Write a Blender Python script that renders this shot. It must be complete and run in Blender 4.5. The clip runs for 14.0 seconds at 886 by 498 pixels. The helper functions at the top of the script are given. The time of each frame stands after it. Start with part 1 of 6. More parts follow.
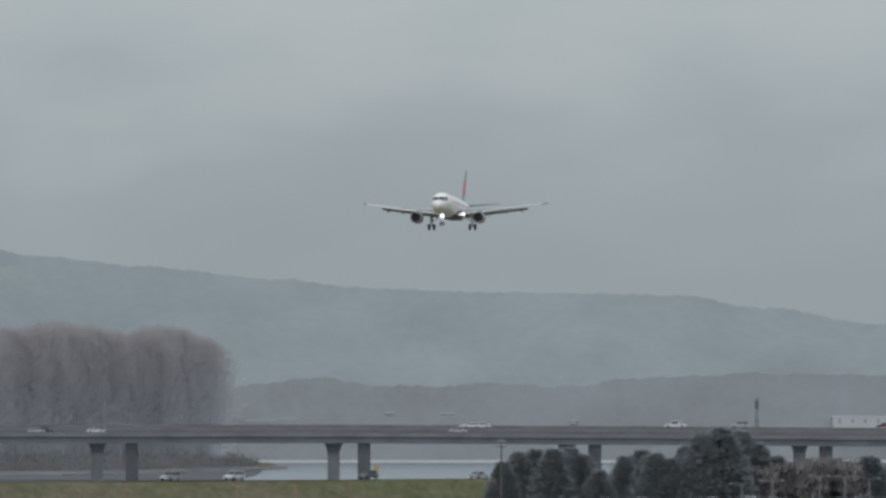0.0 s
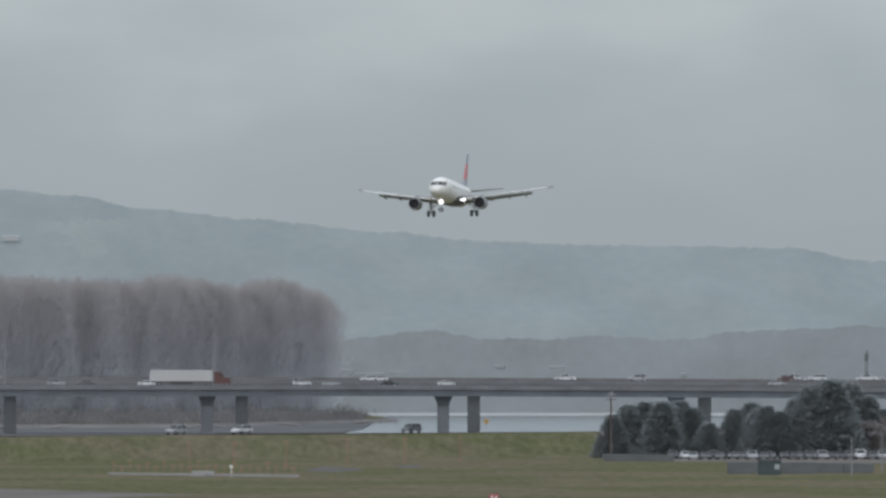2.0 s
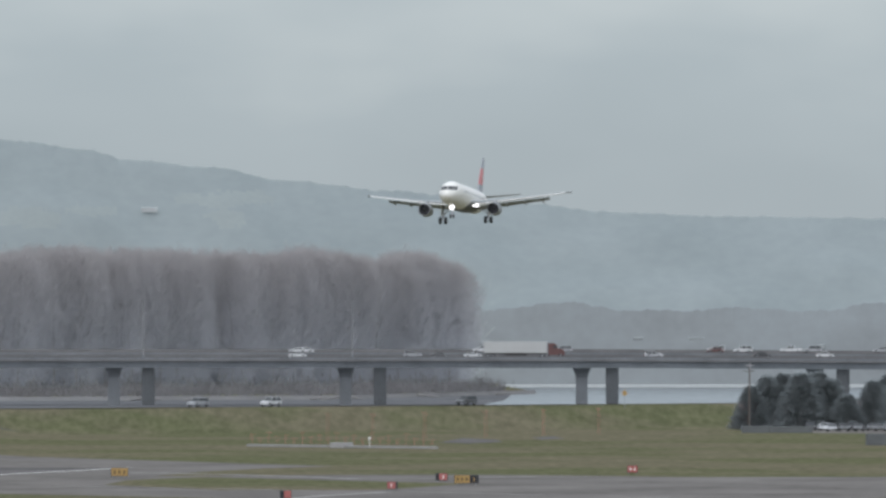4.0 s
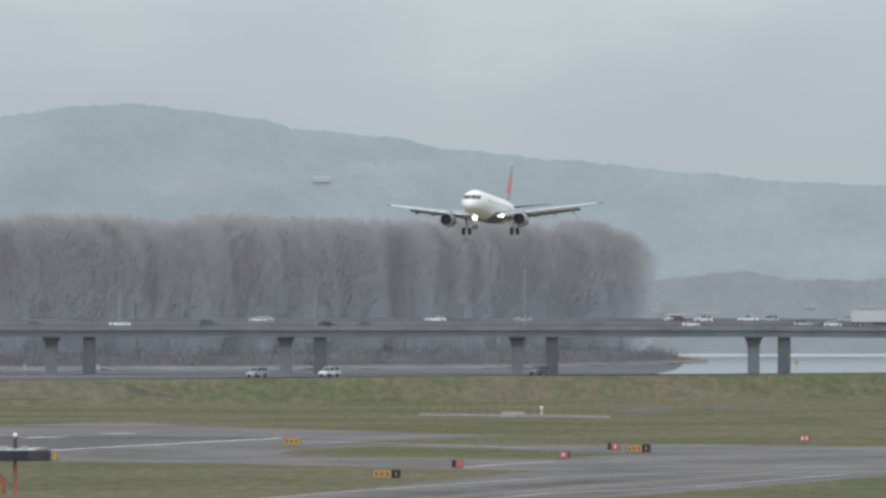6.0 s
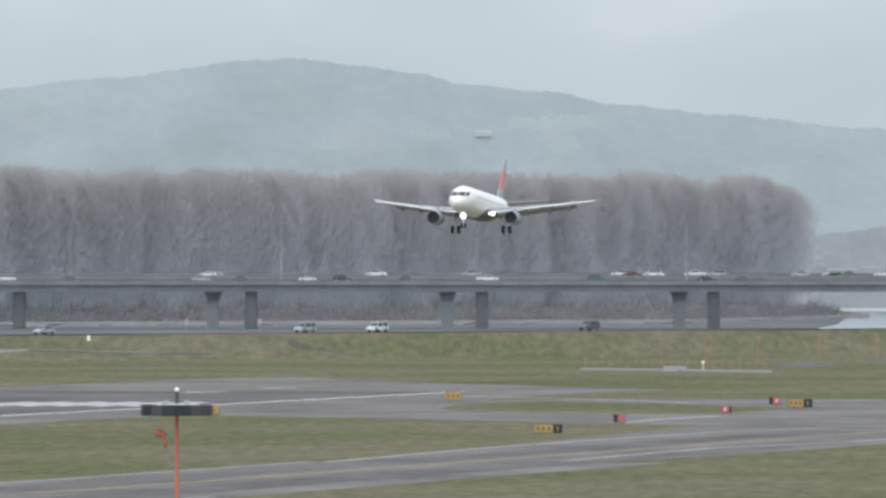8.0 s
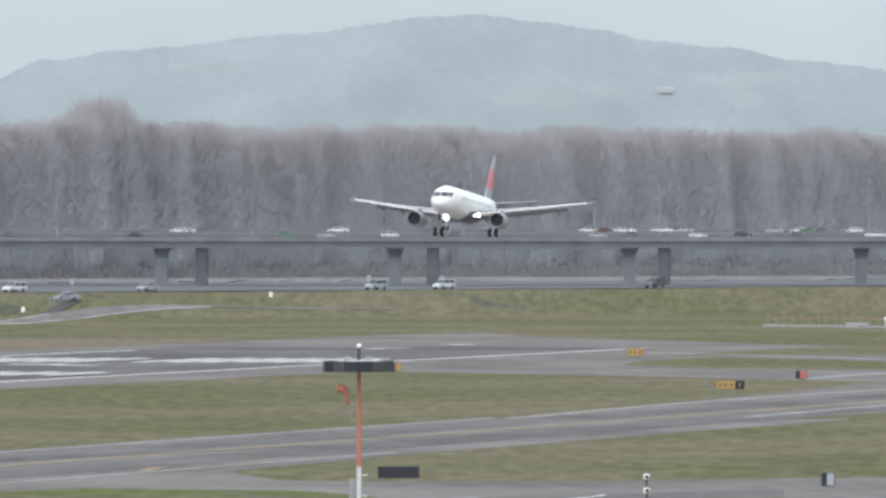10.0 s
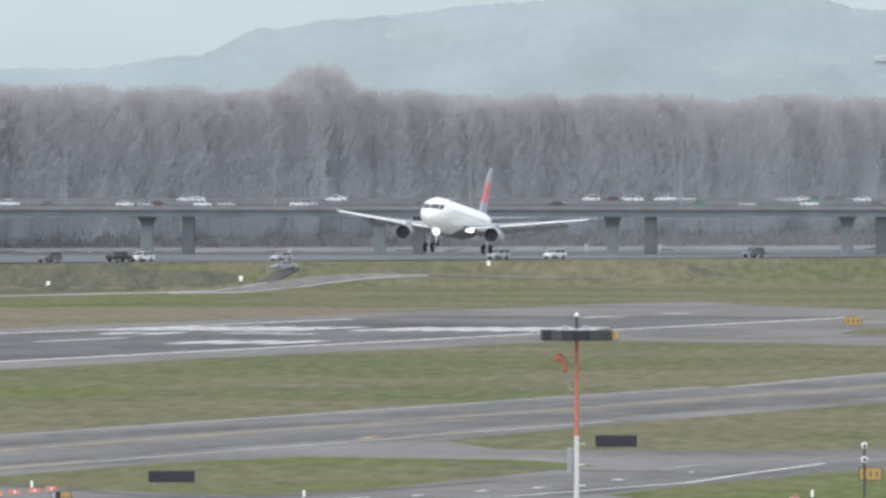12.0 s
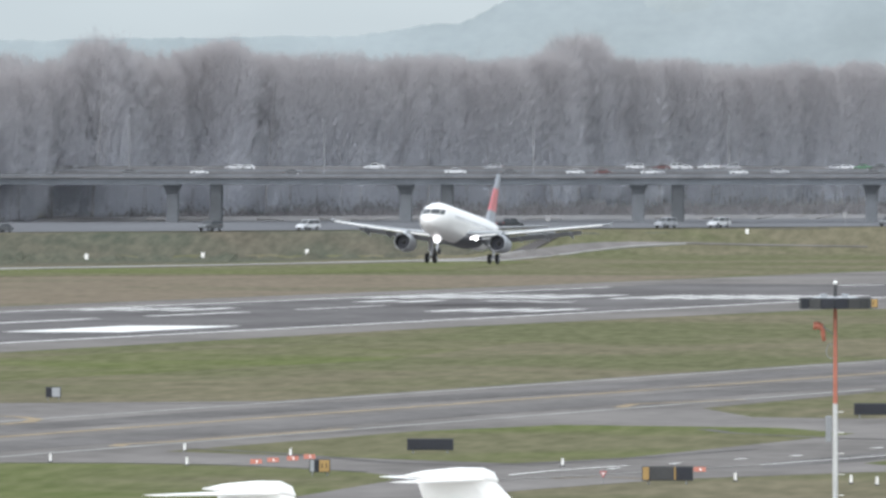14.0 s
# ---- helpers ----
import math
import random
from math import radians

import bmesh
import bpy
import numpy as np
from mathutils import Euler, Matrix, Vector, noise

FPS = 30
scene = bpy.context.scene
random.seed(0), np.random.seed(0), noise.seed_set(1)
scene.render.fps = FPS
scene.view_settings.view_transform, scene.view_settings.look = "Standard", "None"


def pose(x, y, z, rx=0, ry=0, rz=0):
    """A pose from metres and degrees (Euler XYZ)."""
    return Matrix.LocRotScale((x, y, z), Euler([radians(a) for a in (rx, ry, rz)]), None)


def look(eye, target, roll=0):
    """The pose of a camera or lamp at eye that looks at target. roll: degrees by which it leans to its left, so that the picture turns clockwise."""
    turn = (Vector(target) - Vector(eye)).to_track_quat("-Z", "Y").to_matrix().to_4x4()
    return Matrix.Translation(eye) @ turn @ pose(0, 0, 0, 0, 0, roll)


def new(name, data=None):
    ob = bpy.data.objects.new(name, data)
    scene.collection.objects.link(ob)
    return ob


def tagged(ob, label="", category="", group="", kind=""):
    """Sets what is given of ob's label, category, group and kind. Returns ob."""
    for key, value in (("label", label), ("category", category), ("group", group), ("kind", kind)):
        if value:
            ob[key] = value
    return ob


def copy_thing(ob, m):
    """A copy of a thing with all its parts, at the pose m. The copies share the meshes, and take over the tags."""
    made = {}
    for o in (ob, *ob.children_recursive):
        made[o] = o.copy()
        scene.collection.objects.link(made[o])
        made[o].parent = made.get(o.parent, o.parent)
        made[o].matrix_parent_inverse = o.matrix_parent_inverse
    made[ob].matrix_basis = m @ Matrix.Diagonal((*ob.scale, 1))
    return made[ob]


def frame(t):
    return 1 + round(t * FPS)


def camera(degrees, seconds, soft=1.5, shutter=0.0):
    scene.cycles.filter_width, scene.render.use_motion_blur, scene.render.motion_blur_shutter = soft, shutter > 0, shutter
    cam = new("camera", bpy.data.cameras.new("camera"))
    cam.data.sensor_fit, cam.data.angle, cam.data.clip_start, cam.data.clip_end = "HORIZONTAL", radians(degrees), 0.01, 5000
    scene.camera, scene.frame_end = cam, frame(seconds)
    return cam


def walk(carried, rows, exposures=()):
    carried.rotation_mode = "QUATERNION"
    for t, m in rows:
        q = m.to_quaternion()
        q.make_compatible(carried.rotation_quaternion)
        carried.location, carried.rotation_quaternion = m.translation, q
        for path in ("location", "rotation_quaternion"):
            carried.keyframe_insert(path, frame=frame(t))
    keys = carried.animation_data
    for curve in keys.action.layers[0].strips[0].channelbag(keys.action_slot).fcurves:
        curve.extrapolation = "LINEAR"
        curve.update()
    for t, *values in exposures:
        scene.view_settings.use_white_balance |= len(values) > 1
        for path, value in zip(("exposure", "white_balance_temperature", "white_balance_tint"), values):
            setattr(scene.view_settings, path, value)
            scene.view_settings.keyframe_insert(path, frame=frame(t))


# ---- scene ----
# Eye 18.5 m over the airfield; x to the right, y away from the camera, z up.
EYE = 18.5
FOCAL = 25000.0  # focal length, in units of which the view is 1568 wide
LENS = 2 * math.degrees(math.atan(784 / FOCAL))

# seconds, bearing and dip of the view axis, in the same units as FOCAL
PAN = [
    (0, 883.4, -281.1), (0.5, 835.7, -259.7), (1, 789.3, -239.4), (1.5, 741.0, -219.2),
    (2, 689.3, -197.8), (2.5, 636.0, -182.4), (3, 582.5, -170.5), (5.5, 209.8, -108.7),
    (6, 140.2, -93.1), (6.5, 70.7, -75.0), (7, 0.0, -56.0), (7.5, -72.4, -35.2),
    (8, -145.9, -12.9), (10.5, -555.7, 78.3), (11, -647.9, 90.6), (11.5, -750.0, 105.5),
    (12, -853.4, 119.7), (12.5, -963.4, 135.1), (13, -1079.5, 148.9), (13.5, -1194.8, 162.6),
    (14, -1311.0, 176.4),
]
cam = camera(LENS, 14.0, soft=2.9)
walk(cam, [(t, pose(0, 0, EYE, 90 - math.degrees(v / FOCAL), 0, -math.degrees(u / FOCAL))) for t, u, v in PAN],
     exposures=[(0, -0.84, 6160, 13), (3, -0.56, 6150, 13), (6.5, -0.24, 6120, 13), (8, -0.05, 6100, 13), (11, 0.12, 6110, 13), (14, 0.15, 6150, 13)])

# ---------------------------------------------------------------- world and sun
SUN_ELEV, SUN_AZ = radians(25), radians(200)
world = bpy.data.worlds.new("overcast_sky")
scene.world = world
world.use_nodes = True
wn, wl = world.node_tree.nodes, world.node_tree.links
wn.clear()


def wnode(kind, **values):
    n = wn.new(kind)
    for key, value in values.items():
        n.inputs[key].default_value = value
    return n


w_out = wn.new("ShaderNodeOutputWorld")
w_sky = wn.new("ShaderNodeTexSky")
w_sky.sky_type, w_sky.sun_disc, w_sky.sun_elevation, w_sky.sun_rotation = "NISHITA", False, SUN_ELEV, SUN_AZ
w_sky.dust_density, w_sky.ozone_density = 0.3, 3.0
w_bg1, w_bg2, w_add = wn.new("ShaderNodeBackground"), wn.new("ShaderNodeBackground"), wn.new("ShaderNodeAddShader")
w_bg1.inputs["Strength"].default_value = 0.05
w_bg2.inputs["Strength"].default_value = 1.0
w_tc, w_sep = wn.new("ShaderNodeTexCoord"), wn.new("ShaderNodeSeparateXYZ")
wl.new(w_tc.outputs["Generated"], w_sep.inputs[0])
# layered stratus: long streaks near the horizon
w_map = wn.new("ShaderNodeMapping")
w_map.inputs["Scale"].default_value = (48, 48, 115)
wl.new(w_tc.outputs["Generated"], w_map.inputs[0])
w_noise = wnode("ShaderNodeTexNoise", Scale=1.0, Detail=3.0, Roughness=0.45)
wl.new(w_map.outputs[0], w_noise.inputs["Vector"])
# low band of cloud: greyer under, lighter above
w_shift = wn.new("ShaderNodeMath")
w_shift.operation = "MULTIPLY_ADD"
w_shift.inputs[1].default_value = 0.022
wl.new(w_noise.outputs["Fac"], w_shift.inputs[0])
wl.new(w_sep.outputs["Z"], w_shift.inputs[2])
w_low = wn.new("ShaderNodeValToRGB")
w_rng = wnode("ShaderNodeMapRange", **{"From Min": 0.005, "From Max": 0.041})
wl.new(w_shift.outputs[0], w_rng.inputs[0])
wl.new(w_rng.outputs[0], w_low.inputs[0])
e = w_low.color_ramp.elements
e[0].position, e[0].color = 0.0, (0.370, 0.424, 0.456, 1)
e[1].position, e[1].color = 1.0, (0.615, 0.652, 0.645, 1)
m = e.new(0.42)
m.color = (0.392, 0.444, 0.474, 1)
m = e.new(0.64)
m.color = (0.436, 0.488, 0.514, 1)
m = e.new(0.88)
m.color = (0.572, 0.612, 0.614, 1)
# the overcast dome is about twice as bright overhead
w_up = wnode("ShaderNodeMapRange", **{"From Min": 0.06, "From Max": 0.9, "To Min": 1.0, "To Max": 2.25})
wl.new(w_sep.outputs["Z"], w_up.inputs[0])
w_mul = wn.new("ShaderNodeVectorMath")
w_mul.operation = "SCALE"
wl.new(w_low.outputs[0], w_mul.inputs[0])
wl.new(w_up.outputs[0], w_mul.inputs["Scale"])
wl.new(w_mul.outputs[0], w_bg2.inputs["Color"])
# the cloud deck lets part of the clear sky's light past
w_veil = wn.new("ShaderNodeVectorMath")
w_veil.operation = "MULTIPLY"
w_veil.inputs[1].default_value = (0.40, 0.44, 0.48)
wl.new(w_sky.outputs[0], w_veil.inputs[0])
wl.new(w_veil.outputs[0], w_bg1.inputs["Color"])
wl.new(w_bg1.outputs[0], w_add.inputs[0])
wl.new(w_bg2.outputs[0], w_add.inputs[1])
wl.new(w_add.outputs[0], w_out.inputs["Surface"])

sun_data = bpy.data.lights.new("sun", "SUN")
sun_data.energy, sun_data.angle, sun_data.color = 1.5, radians(70), (1.0, 0.97, 0.92)
sun = new("sun", sun_data)
sun.matrix_world = look((0, 0, 0), (-math.sin(SUN_AZ) * math.cos(SUN_ELEV), -math.cos(SUN_AZ) * math.cos(SUN_ELEV), -math.sin(SUN_ELEV)))

# ---------------------------------------------------------------- materials


def mat(name, col, rough=0.7, metal=0.0, var=0.25, scale=1.0, col2=None, bump=0.0, emit=0.0, stretch=(1, 1, 1), rand=0.0, spec=0.5, thru=0.0, unhazed_tips=None, haze_height=1.0, facing=None):
    """Principled surface with colour variation at two scales; scale: features per metre."""
    mt = bpy.data.materials.new(name)
    mt.use_nodes = True
    nt = mt.node_tree
    n, l = nt.nodes, nt.links
    b = n["Principled BSDF"]
    b.inputs["Roughness"].default_value, b.inputs["Metallic"].default_value = rough, metal
    b.inputs["Specular IOR Level"].default_value = spec
    if emit:
        b.inputs["Base Color"].default_value = (*col, 1)
        b.inputs["Emission Color"].default_value = (*col, 1)
        b.inputs["Emission Strength"].default_value = emit
        return mt
    tc, mp = n.new("ShaderNodeTexCoord"), n.new("ShaderNodeMapping")
    mp.inputs["Scale"].default_value = tuple(scale * s for s in stretch)
    l.new(tc.outputs["Object"], mp.inputs[0])
    big, small = n.new("ShaderNodeTexNoise"), n.new("ShaderNodeTexNoise")
    big.inputs["Scale"].default_value, big.inputs["Detail"].default_value = 1.0, 4.0
    small.inputs["Scale"].default_value, small.inputs["Detail"].default_value = 9.0, 3.0
    l.new(mp.outputs[0], big.inputs["Vector"])
    l.new(mp.outputs[0], small.inputs["Vector"])
    avg = n.new("ShaderNodeMix")
    avg.inputs[0].default_value = 0.35
    l.new(big.outputs["Fac"], avg.inputs[2])
    l.new(small.outputs["Fac"], avg.inputs[3])
    fac = avg.outputs[0]
    if rand:
        oi = n.new("ShaderNodeObjectInfo")
        mad = n.new("ShaderNodeMath")
        mad.operation = "MULTIPLY_ADD"
        mad.inputs[1].default_value = rand
        l.new(oi.outputs["Random"], mad.inputs[0])
        l.new(fac, mad.inputs[2])
        sub = n.new("ShaderNodeMath")
        sub.operation = "SUBTRACT"
        sub.inputs[1].default_value = rand / 2
        l.new(mad.outputs[0], sub.inputs[0])
        fac = sub.outputs[0]
    ramp = n.new("ShaderNodeValToRGB")
    el = ramp.color_ramp.elements
    c2 = col2 or col
    el[0].position, el[0].color = 0.32, (*[c * (1 - var) for c in col], 1)
    el[1].position, el[1].color = 0.68, (*[min(1, c * (1 + (0 if col2 else var))) for c in c2], 1)
    l.new(fac, ramp.inputs[0])
    colour = ramp.outputs[0]
    if unhazed_tips:
        # upper twigs browner; lower colour lifted to paint in haze and offset self-shading
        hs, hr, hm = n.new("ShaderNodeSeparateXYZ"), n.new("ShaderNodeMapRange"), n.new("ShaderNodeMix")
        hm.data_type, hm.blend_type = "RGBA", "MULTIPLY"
        hr.inputs["From Min"].default_value, hr.inputs["From Max"].default_value = haze_height * 0.1, haze_height
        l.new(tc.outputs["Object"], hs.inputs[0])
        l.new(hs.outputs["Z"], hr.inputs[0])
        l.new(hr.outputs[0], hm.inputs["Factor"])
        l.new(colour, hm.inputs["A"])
        hm.inputs["B"].default_value = (*unhazed_tips, 1)
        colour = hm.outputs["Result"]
    l.new(colour, b.inputs["Base Color"])
    if facing:
        # twigs too fine to shade singly take the light as their crown does
        fc = n.new("ShaderNodeCombineXYZ")
        for k in range(3):
            fc.inputs[k].default_value = facing[k]
        l.new(fc.outputs[0], b.inputs["Normal"])
    if thru:
        # fine wood lets part of the light past it
        tr, mx = n.new("ShaderNodeBsdfTranslucent"), n.new("ShaderNodeMixShader")
        l.new(colour, tr.inputs["Color"])
        mx.inputs[0].default_value = thru
        l.new(b.outputs[0], mx.inputs[1])
        l.new(tr.outputs[0], mx.inputs[2])
        l.new(mx.outputs[0], n["Material Output"].inputs["Surface"])
    if bump:
        bp = n.new("ShaderNodeBump")
        bp.inputs["Strength"].default_value = bump
        l.new(small.outputs["Fac"], bp.inputs["Height"])
        l.new(bp.outputs[0], b.inputs["Normal"])
    return mt


M = dict(
    pavement=mat("worn_asphalt", (0.190, 0.177, 0.167), 0.9, spec=0.0, var=0.30, scale=0.02, bump=0.1, stretch=(2.5, 1, 1)),
    runway=mat("dark_grooved_asphalt", (0.146, 0.138, 0.137), 0.9, spec=0.0, var=0.30, scale=0.02, bump=0.1, stretch=(2.5, 1, 1)),
    sealed=mat("sealed_asphalt", (0.158, 0.149, 0.144), 0.9, spec=0.0, var=0.30, scale=0.03, bump=0.1, stretch=(2.5, 1, 1)),
    concrete_pale=mat("pale_concrete", (0.34, 0.328, 0.315), 0.9, spec=0.0, var=0.2, scale=0.03, bump=0.1),
    paint=mat("white_paint", (0.75, 0.74, 0.71), 0.7, spec=0.0, var=0.22, scale=0.3),
    pale_line=mat("worn_pale_paint", (0.31, 0.30, 0.285), 0.8, spec=0.0, var=0.25, scale=0.1),
    yellow_paint=mat("yellow_line_paint", (0.315, 0.255, 0.178), 0.8, spec=0.0, var=0.25, scale=0.2),
    concrete=mat("bridge_concrete", (0.222, 0.238, 0.256), 0.9, spec=0.0, var=0.18, scale=0.15, bump=0.2),
    pier_concrete=mat("pier_concrete", (0.20, 0.211, 0.224), 0.9, spec=0.0, var=0.2, scale=0.2, bump=0.2),
    parapet=mat("weathered_parapet", (0.196, 0.192, 0.194), 0.9, spec=0.0, var=0.18, scale=0.15, bump=0.2),
    bridge_asphalt=mat("bridge_asphalt", (0.116, 0.108, 0.105), 0.9, spec=0.0, var=0.2, scale=0.05),
    # darker concrete tone, used for the square piers
    concrete_dark=mat("darker_concrete", (0.185, 0.195, 0.205), 0.9, spec=0.0, var=0.18, scale=0.2, bump=0.2),
    bark=mat("grey_brown_bark", (0.42, 0.41, 0.415), 0.95, spec=0.1, var=0.2, scale=0.3, rand=0.35),
    # pale blue-grey base colour stands in for haze over the island wood
    twig=mat("haze_pale_bare_twigs", (0.835, 0.855, 0.915), 0.95, spec=0.0, var=0.05, scale=0.06, rand=0.06, thru=0.6, unhazed_tips=(0.64, 0.59, 0.55), haze_height=40, facing=(0, -0.8, 0.6)),
    # needle colour raised well above dark green to imitate haze
    pine=mat("haze_pale_conifer_needles", (0.36, 0.39, 0.40), 0.9, spec=0.0, thru=0.6, var=0.15, scale=0.4, rand=0.12, facing=(0, -0.8, 0.6)),
    shrub=mat("brown_brush", (0.15, 0.142, 0.138), 0.95, spec=0.0, var=0.4, scale=0.2),
    mud=mat("grey_mud", (0.158, 0.160, 0.168), 0.9, spec=0.0, var=0.25, scale=0.03),
    sand=mat("pale_sand", (0.205, 0.20, 0.20), 0.95, spec=0.0, var=0.2, scale=0.05),
    orange=mat("international_orange", (0.47, 0.165, 0.11), 0.6, var=0.15, scale=0.8),
    trailer=mat("trailer_panel", (0.50, 0.50, 0.49), 0.5, var=0.06, scale=0.3),
    pole_wood=mat("weathered_wood", (0.13, 0.115, 0.105), 0.9, spec=0.1, var=0.25, scale=1.0),
    # belly grey darkened to imitate the shade below the fuselage
    belly=mat("shade_darkened_belly_grey", (0.15, 0.155, 0.165), 0.5, var=0.1, scale=0.3),
    pole_white=mat("chalky_white_paint", (0.60, 0.595, 0.58), 0.7, var=0.12, scale=0.8),
    white=mat("white_gloss_paint", (0.92, 0.90, 0.86), 0.35, var=0.04, scale=0.3),
    grey=mat("light_grey_paint", (0.36, 0.375, 0.39), 0.4, var=0.08, scale=0.4),
    dark=mat("dark_rubber", (0.025, 0.025, 0.028), 0.8, var=0.2, scale=1.5),
    black=mat("black_panel", (0.018, 0.020, 0.028), 0.6, var=0.3, scale=0.8),
    char=mat("charcoal_panel", (0.060, 0.060, 0.060), 0.7, var=0.2, scale=0.8),
    metal=mat("bare_metal", (0.45, 0.46, 0.48), 0.35, 0.9, var=0.1, scale=1.0),
    red=mat("red_panel", (0.42, 0.13, 0.12), 0.55, var=0.15, scale=1.0),
    amber=mat("amber_panel", (0.42, 0.265, 0.09), 0.55, var=0.12, scale=1.0),
    legend=mat("sign_legend", (0.16, 0.115, 0.05), 0.7, var=0.1, scale=1.0),
    pale_orange=mat("faded_orange", (0.46, 0.20, 0.16), 0.7, var=0.15, scale=0.8),
    cabin=mat("cabin_glazing", (0.68, 0.68, 0.68), 0.25, var=0.05, scale=1.0),
    shed=mat("green_grey_steel", (0.06, 0.08, 0.085), 0.7, var=0.2, scale=0.8),
    container=mat("dull_grey_steel", (0.13, 0.138, 0.142), 0.7, var=0.15, scale=0.5),
    boom=mat("weathered_white", (0.34, 0.335, 0.33), 0.6, var=0.1, scale=0.5),
    glass=mat("dark_glazing", (0.035, 0.04, 0.045), 0.3, var=0.1, scale=1.0),
    pale_steel=mat("pale_painted_steel", (0.31, 0.315, 0.32), 0.6, var=0.08, scale=0.5),
    galv=mat("galvanised_steel", (0.30, 0.31, 0.32), 0.5, 0.5, var=0.15, scale=0.6),
    lamp_white=mat("landing_light_glow", (1.0, 0.98, 0.94), 0.3, emit=2.6),
    fin_blue=mat("fin_blue_grey", (0.38, 0.40, 0.44), 0.35, var=0.08, scale=0.4),
    fin_red=mat("fin_red", (0.67, 0.19, 0.20), 0.35, var=0.08, scale=0.4),
)
# water, grass and haze-pale distance have materials of their own
M["water"] = mat("river_water", (0.10, 0.12, 0.13), 0.2, var=0.25, scale=0.02, bump=0.25, stretch=(0.4, 1, 1))
# blue-grey of distance haze is put into the hill and pasture colours
M["hill"] = mat("haze_tinted_hillside", (0.284, 0.320, 0.328), 1.0, spec=0.0, var=0.05, scale=0.022, col2=(0.326, 0.361, 0.368), stretch=(1, 1, 1.4))
M["pasture"] = mat("haze_tinted_pasture", (0.312, 0.345, 0.345), 1.0, spec=0.0, var=0.05, scale=0.05, col2=(0.337, 0.368, 0.368))
# bare woods paled towards blue-grey in the base colour, as haze would
M["far_trees"] = mat("haze_tinted_woods", (0.262, 0.274, 0.280), 1.0, spec=0.0, var=0.06, scale=0.03, col2=(0.296, 0.318, 0.328))


def grass_material(name, tan0, tan1, green0, green1, lo, hi):
    mt = bpy.data.materials.new(name)
    mt.use_nodes = True
    n, l = mt.node_tree.nodes, mt.node_tree.links
    b = n["Principled BSDF"]
    b.inputs["Roughness"].default_value, b.inputs["Specular IOR Level"].default_value = 0.95, 0.0
    tc = n.new("ShaderNodeTexCoord")

    def layer(scale, sx, sy, detail, lo, hi):
        mp, nz, rg = n.new("ShaderNodeMapping"), n.new("ShaderNodeTexNoise"), n.new("ShaderNodeMapRange")
        mp.inputs["Scale"].default_value = (scale * sx, scale * sy, scale)
        mp.inputs["Rotation"].default_value = (0, 0, radians(11))
        nz.inputs["Scale"].default_value, nz.inputs["Detail"].default_value, nz.inputs["Roughness"].default_value = 1, detail, 0.6
        l.new(tc.outputs["Object"], mp.inputs[0])
        l.new(mp.outputs[0], nz.inputs["Vector"])
        rg.inputs["From Min"].default_value, rg.inputs["From Max"].default_value = lo, hi
        l.new(nz.outputs["Fac"], rg.inputs[0])
        return rg.outputs[0]

    def mix(f, a, c):
        m = n.new("ShaderNodeMix")
        m.data_type = "RGBA"
        l.new(f, m.inputs[0])
        for sock, v in ((m.inputs[6], a), (m.inputs[7], c)):
            if isinstance(v, tuple):
                sock.default_value = (*v, 1)
            else:
                l.new(v, sock)
        return m.outputs[2]

    tan = mix(layer(0.05, 2, 0.7, 5, 0.3, 0.7), tan0, tan1)
    green = mix(layer(0.06, 2, 0.7, 5, 0.3, 0.7), green0, green1)
    base = mix(layer(0.012, 1.5, 0.8, 4, lo, hi), tan, green)
    speck = mix(layer(0.6, 1, 0.12, 7, 0.36, 0.66), (0.075, 0.078, 0.042), (0.235, 0.205, 0.135))
    m = n.new("ShaderNodeMix")
    m.data_type = "RGBA"
    m.inputs[0].default_value = 0.33
    l.new(base, m.inputs[6])
    l.new(speck, m.inputs[7])
    l.new(m.outputs[2], b.inputs["Base Color"])
    return mt


TAN, GREEN = ((0.138, 0.124, 0.086), (0.192, 0.170, 0.120)), ((0.104, 0.112, 0.062), (0.132, 0.142, 0.076))
M["grass"] = grass_material("winter_grass", *TAN, *GREEN, 0.45, 0.57)
M["lush"] = grass_material("lush_grass", (0.124, 0.122, 0.074), (0.162, 0.154, 0.096), (0.098, 0.121, 0.046), (0.128, 0.158, 0.056), 0.42, 0.58)
M["bank"] = grass_material("rough_bank_grass", (0.104, 0.096, 0.082), (0.134, 0.114, 0.097), (0.080, 0.091, 0.078), (0.093, 0.104, 0.088), 0.38, 0.54)
M["dry"] = grass_material("dry_grass", (0.178, 0.145, 0.116), (0.225, 0.181, 0.150), (0.142, 0.130, 0.094), (0.172, 0.154, 0.116), 0.48, 0.66)

# ---------------------------------------------------------------- mesh helpers


def finish(name, bm, material, parent=None, label="", smooth=False):
    me = bpy.data.meshes.new(name)
    bm.normal_update()
    bm.to_mesh(me)
    bm.free()
    mats = material if isinstance(material, (list, tuple)) else [material]
    for mm in mats:
        me.materials.append(mm)
    if smooth:
        for p in me.polygons:
            p.use_smooth = True
    ob = new(name, me)
    if parent:
        ob.parent = parent
    if label:
        tagged(ob, label)
    return ob


def part(name, bm, material, parent, label="", smooth=False):
    return finish(name, bm, material, parent, label, smooth)


def thing(name, label, category, group="", kind="", at=(0, 0, 0), rz=0):
    ob = new(name)
    ob.empty_display_size = 0.5
    ob.matrix_basis = pose(*at, 0, 0, rz)
    return tagged(ob, label, category, group, kind)


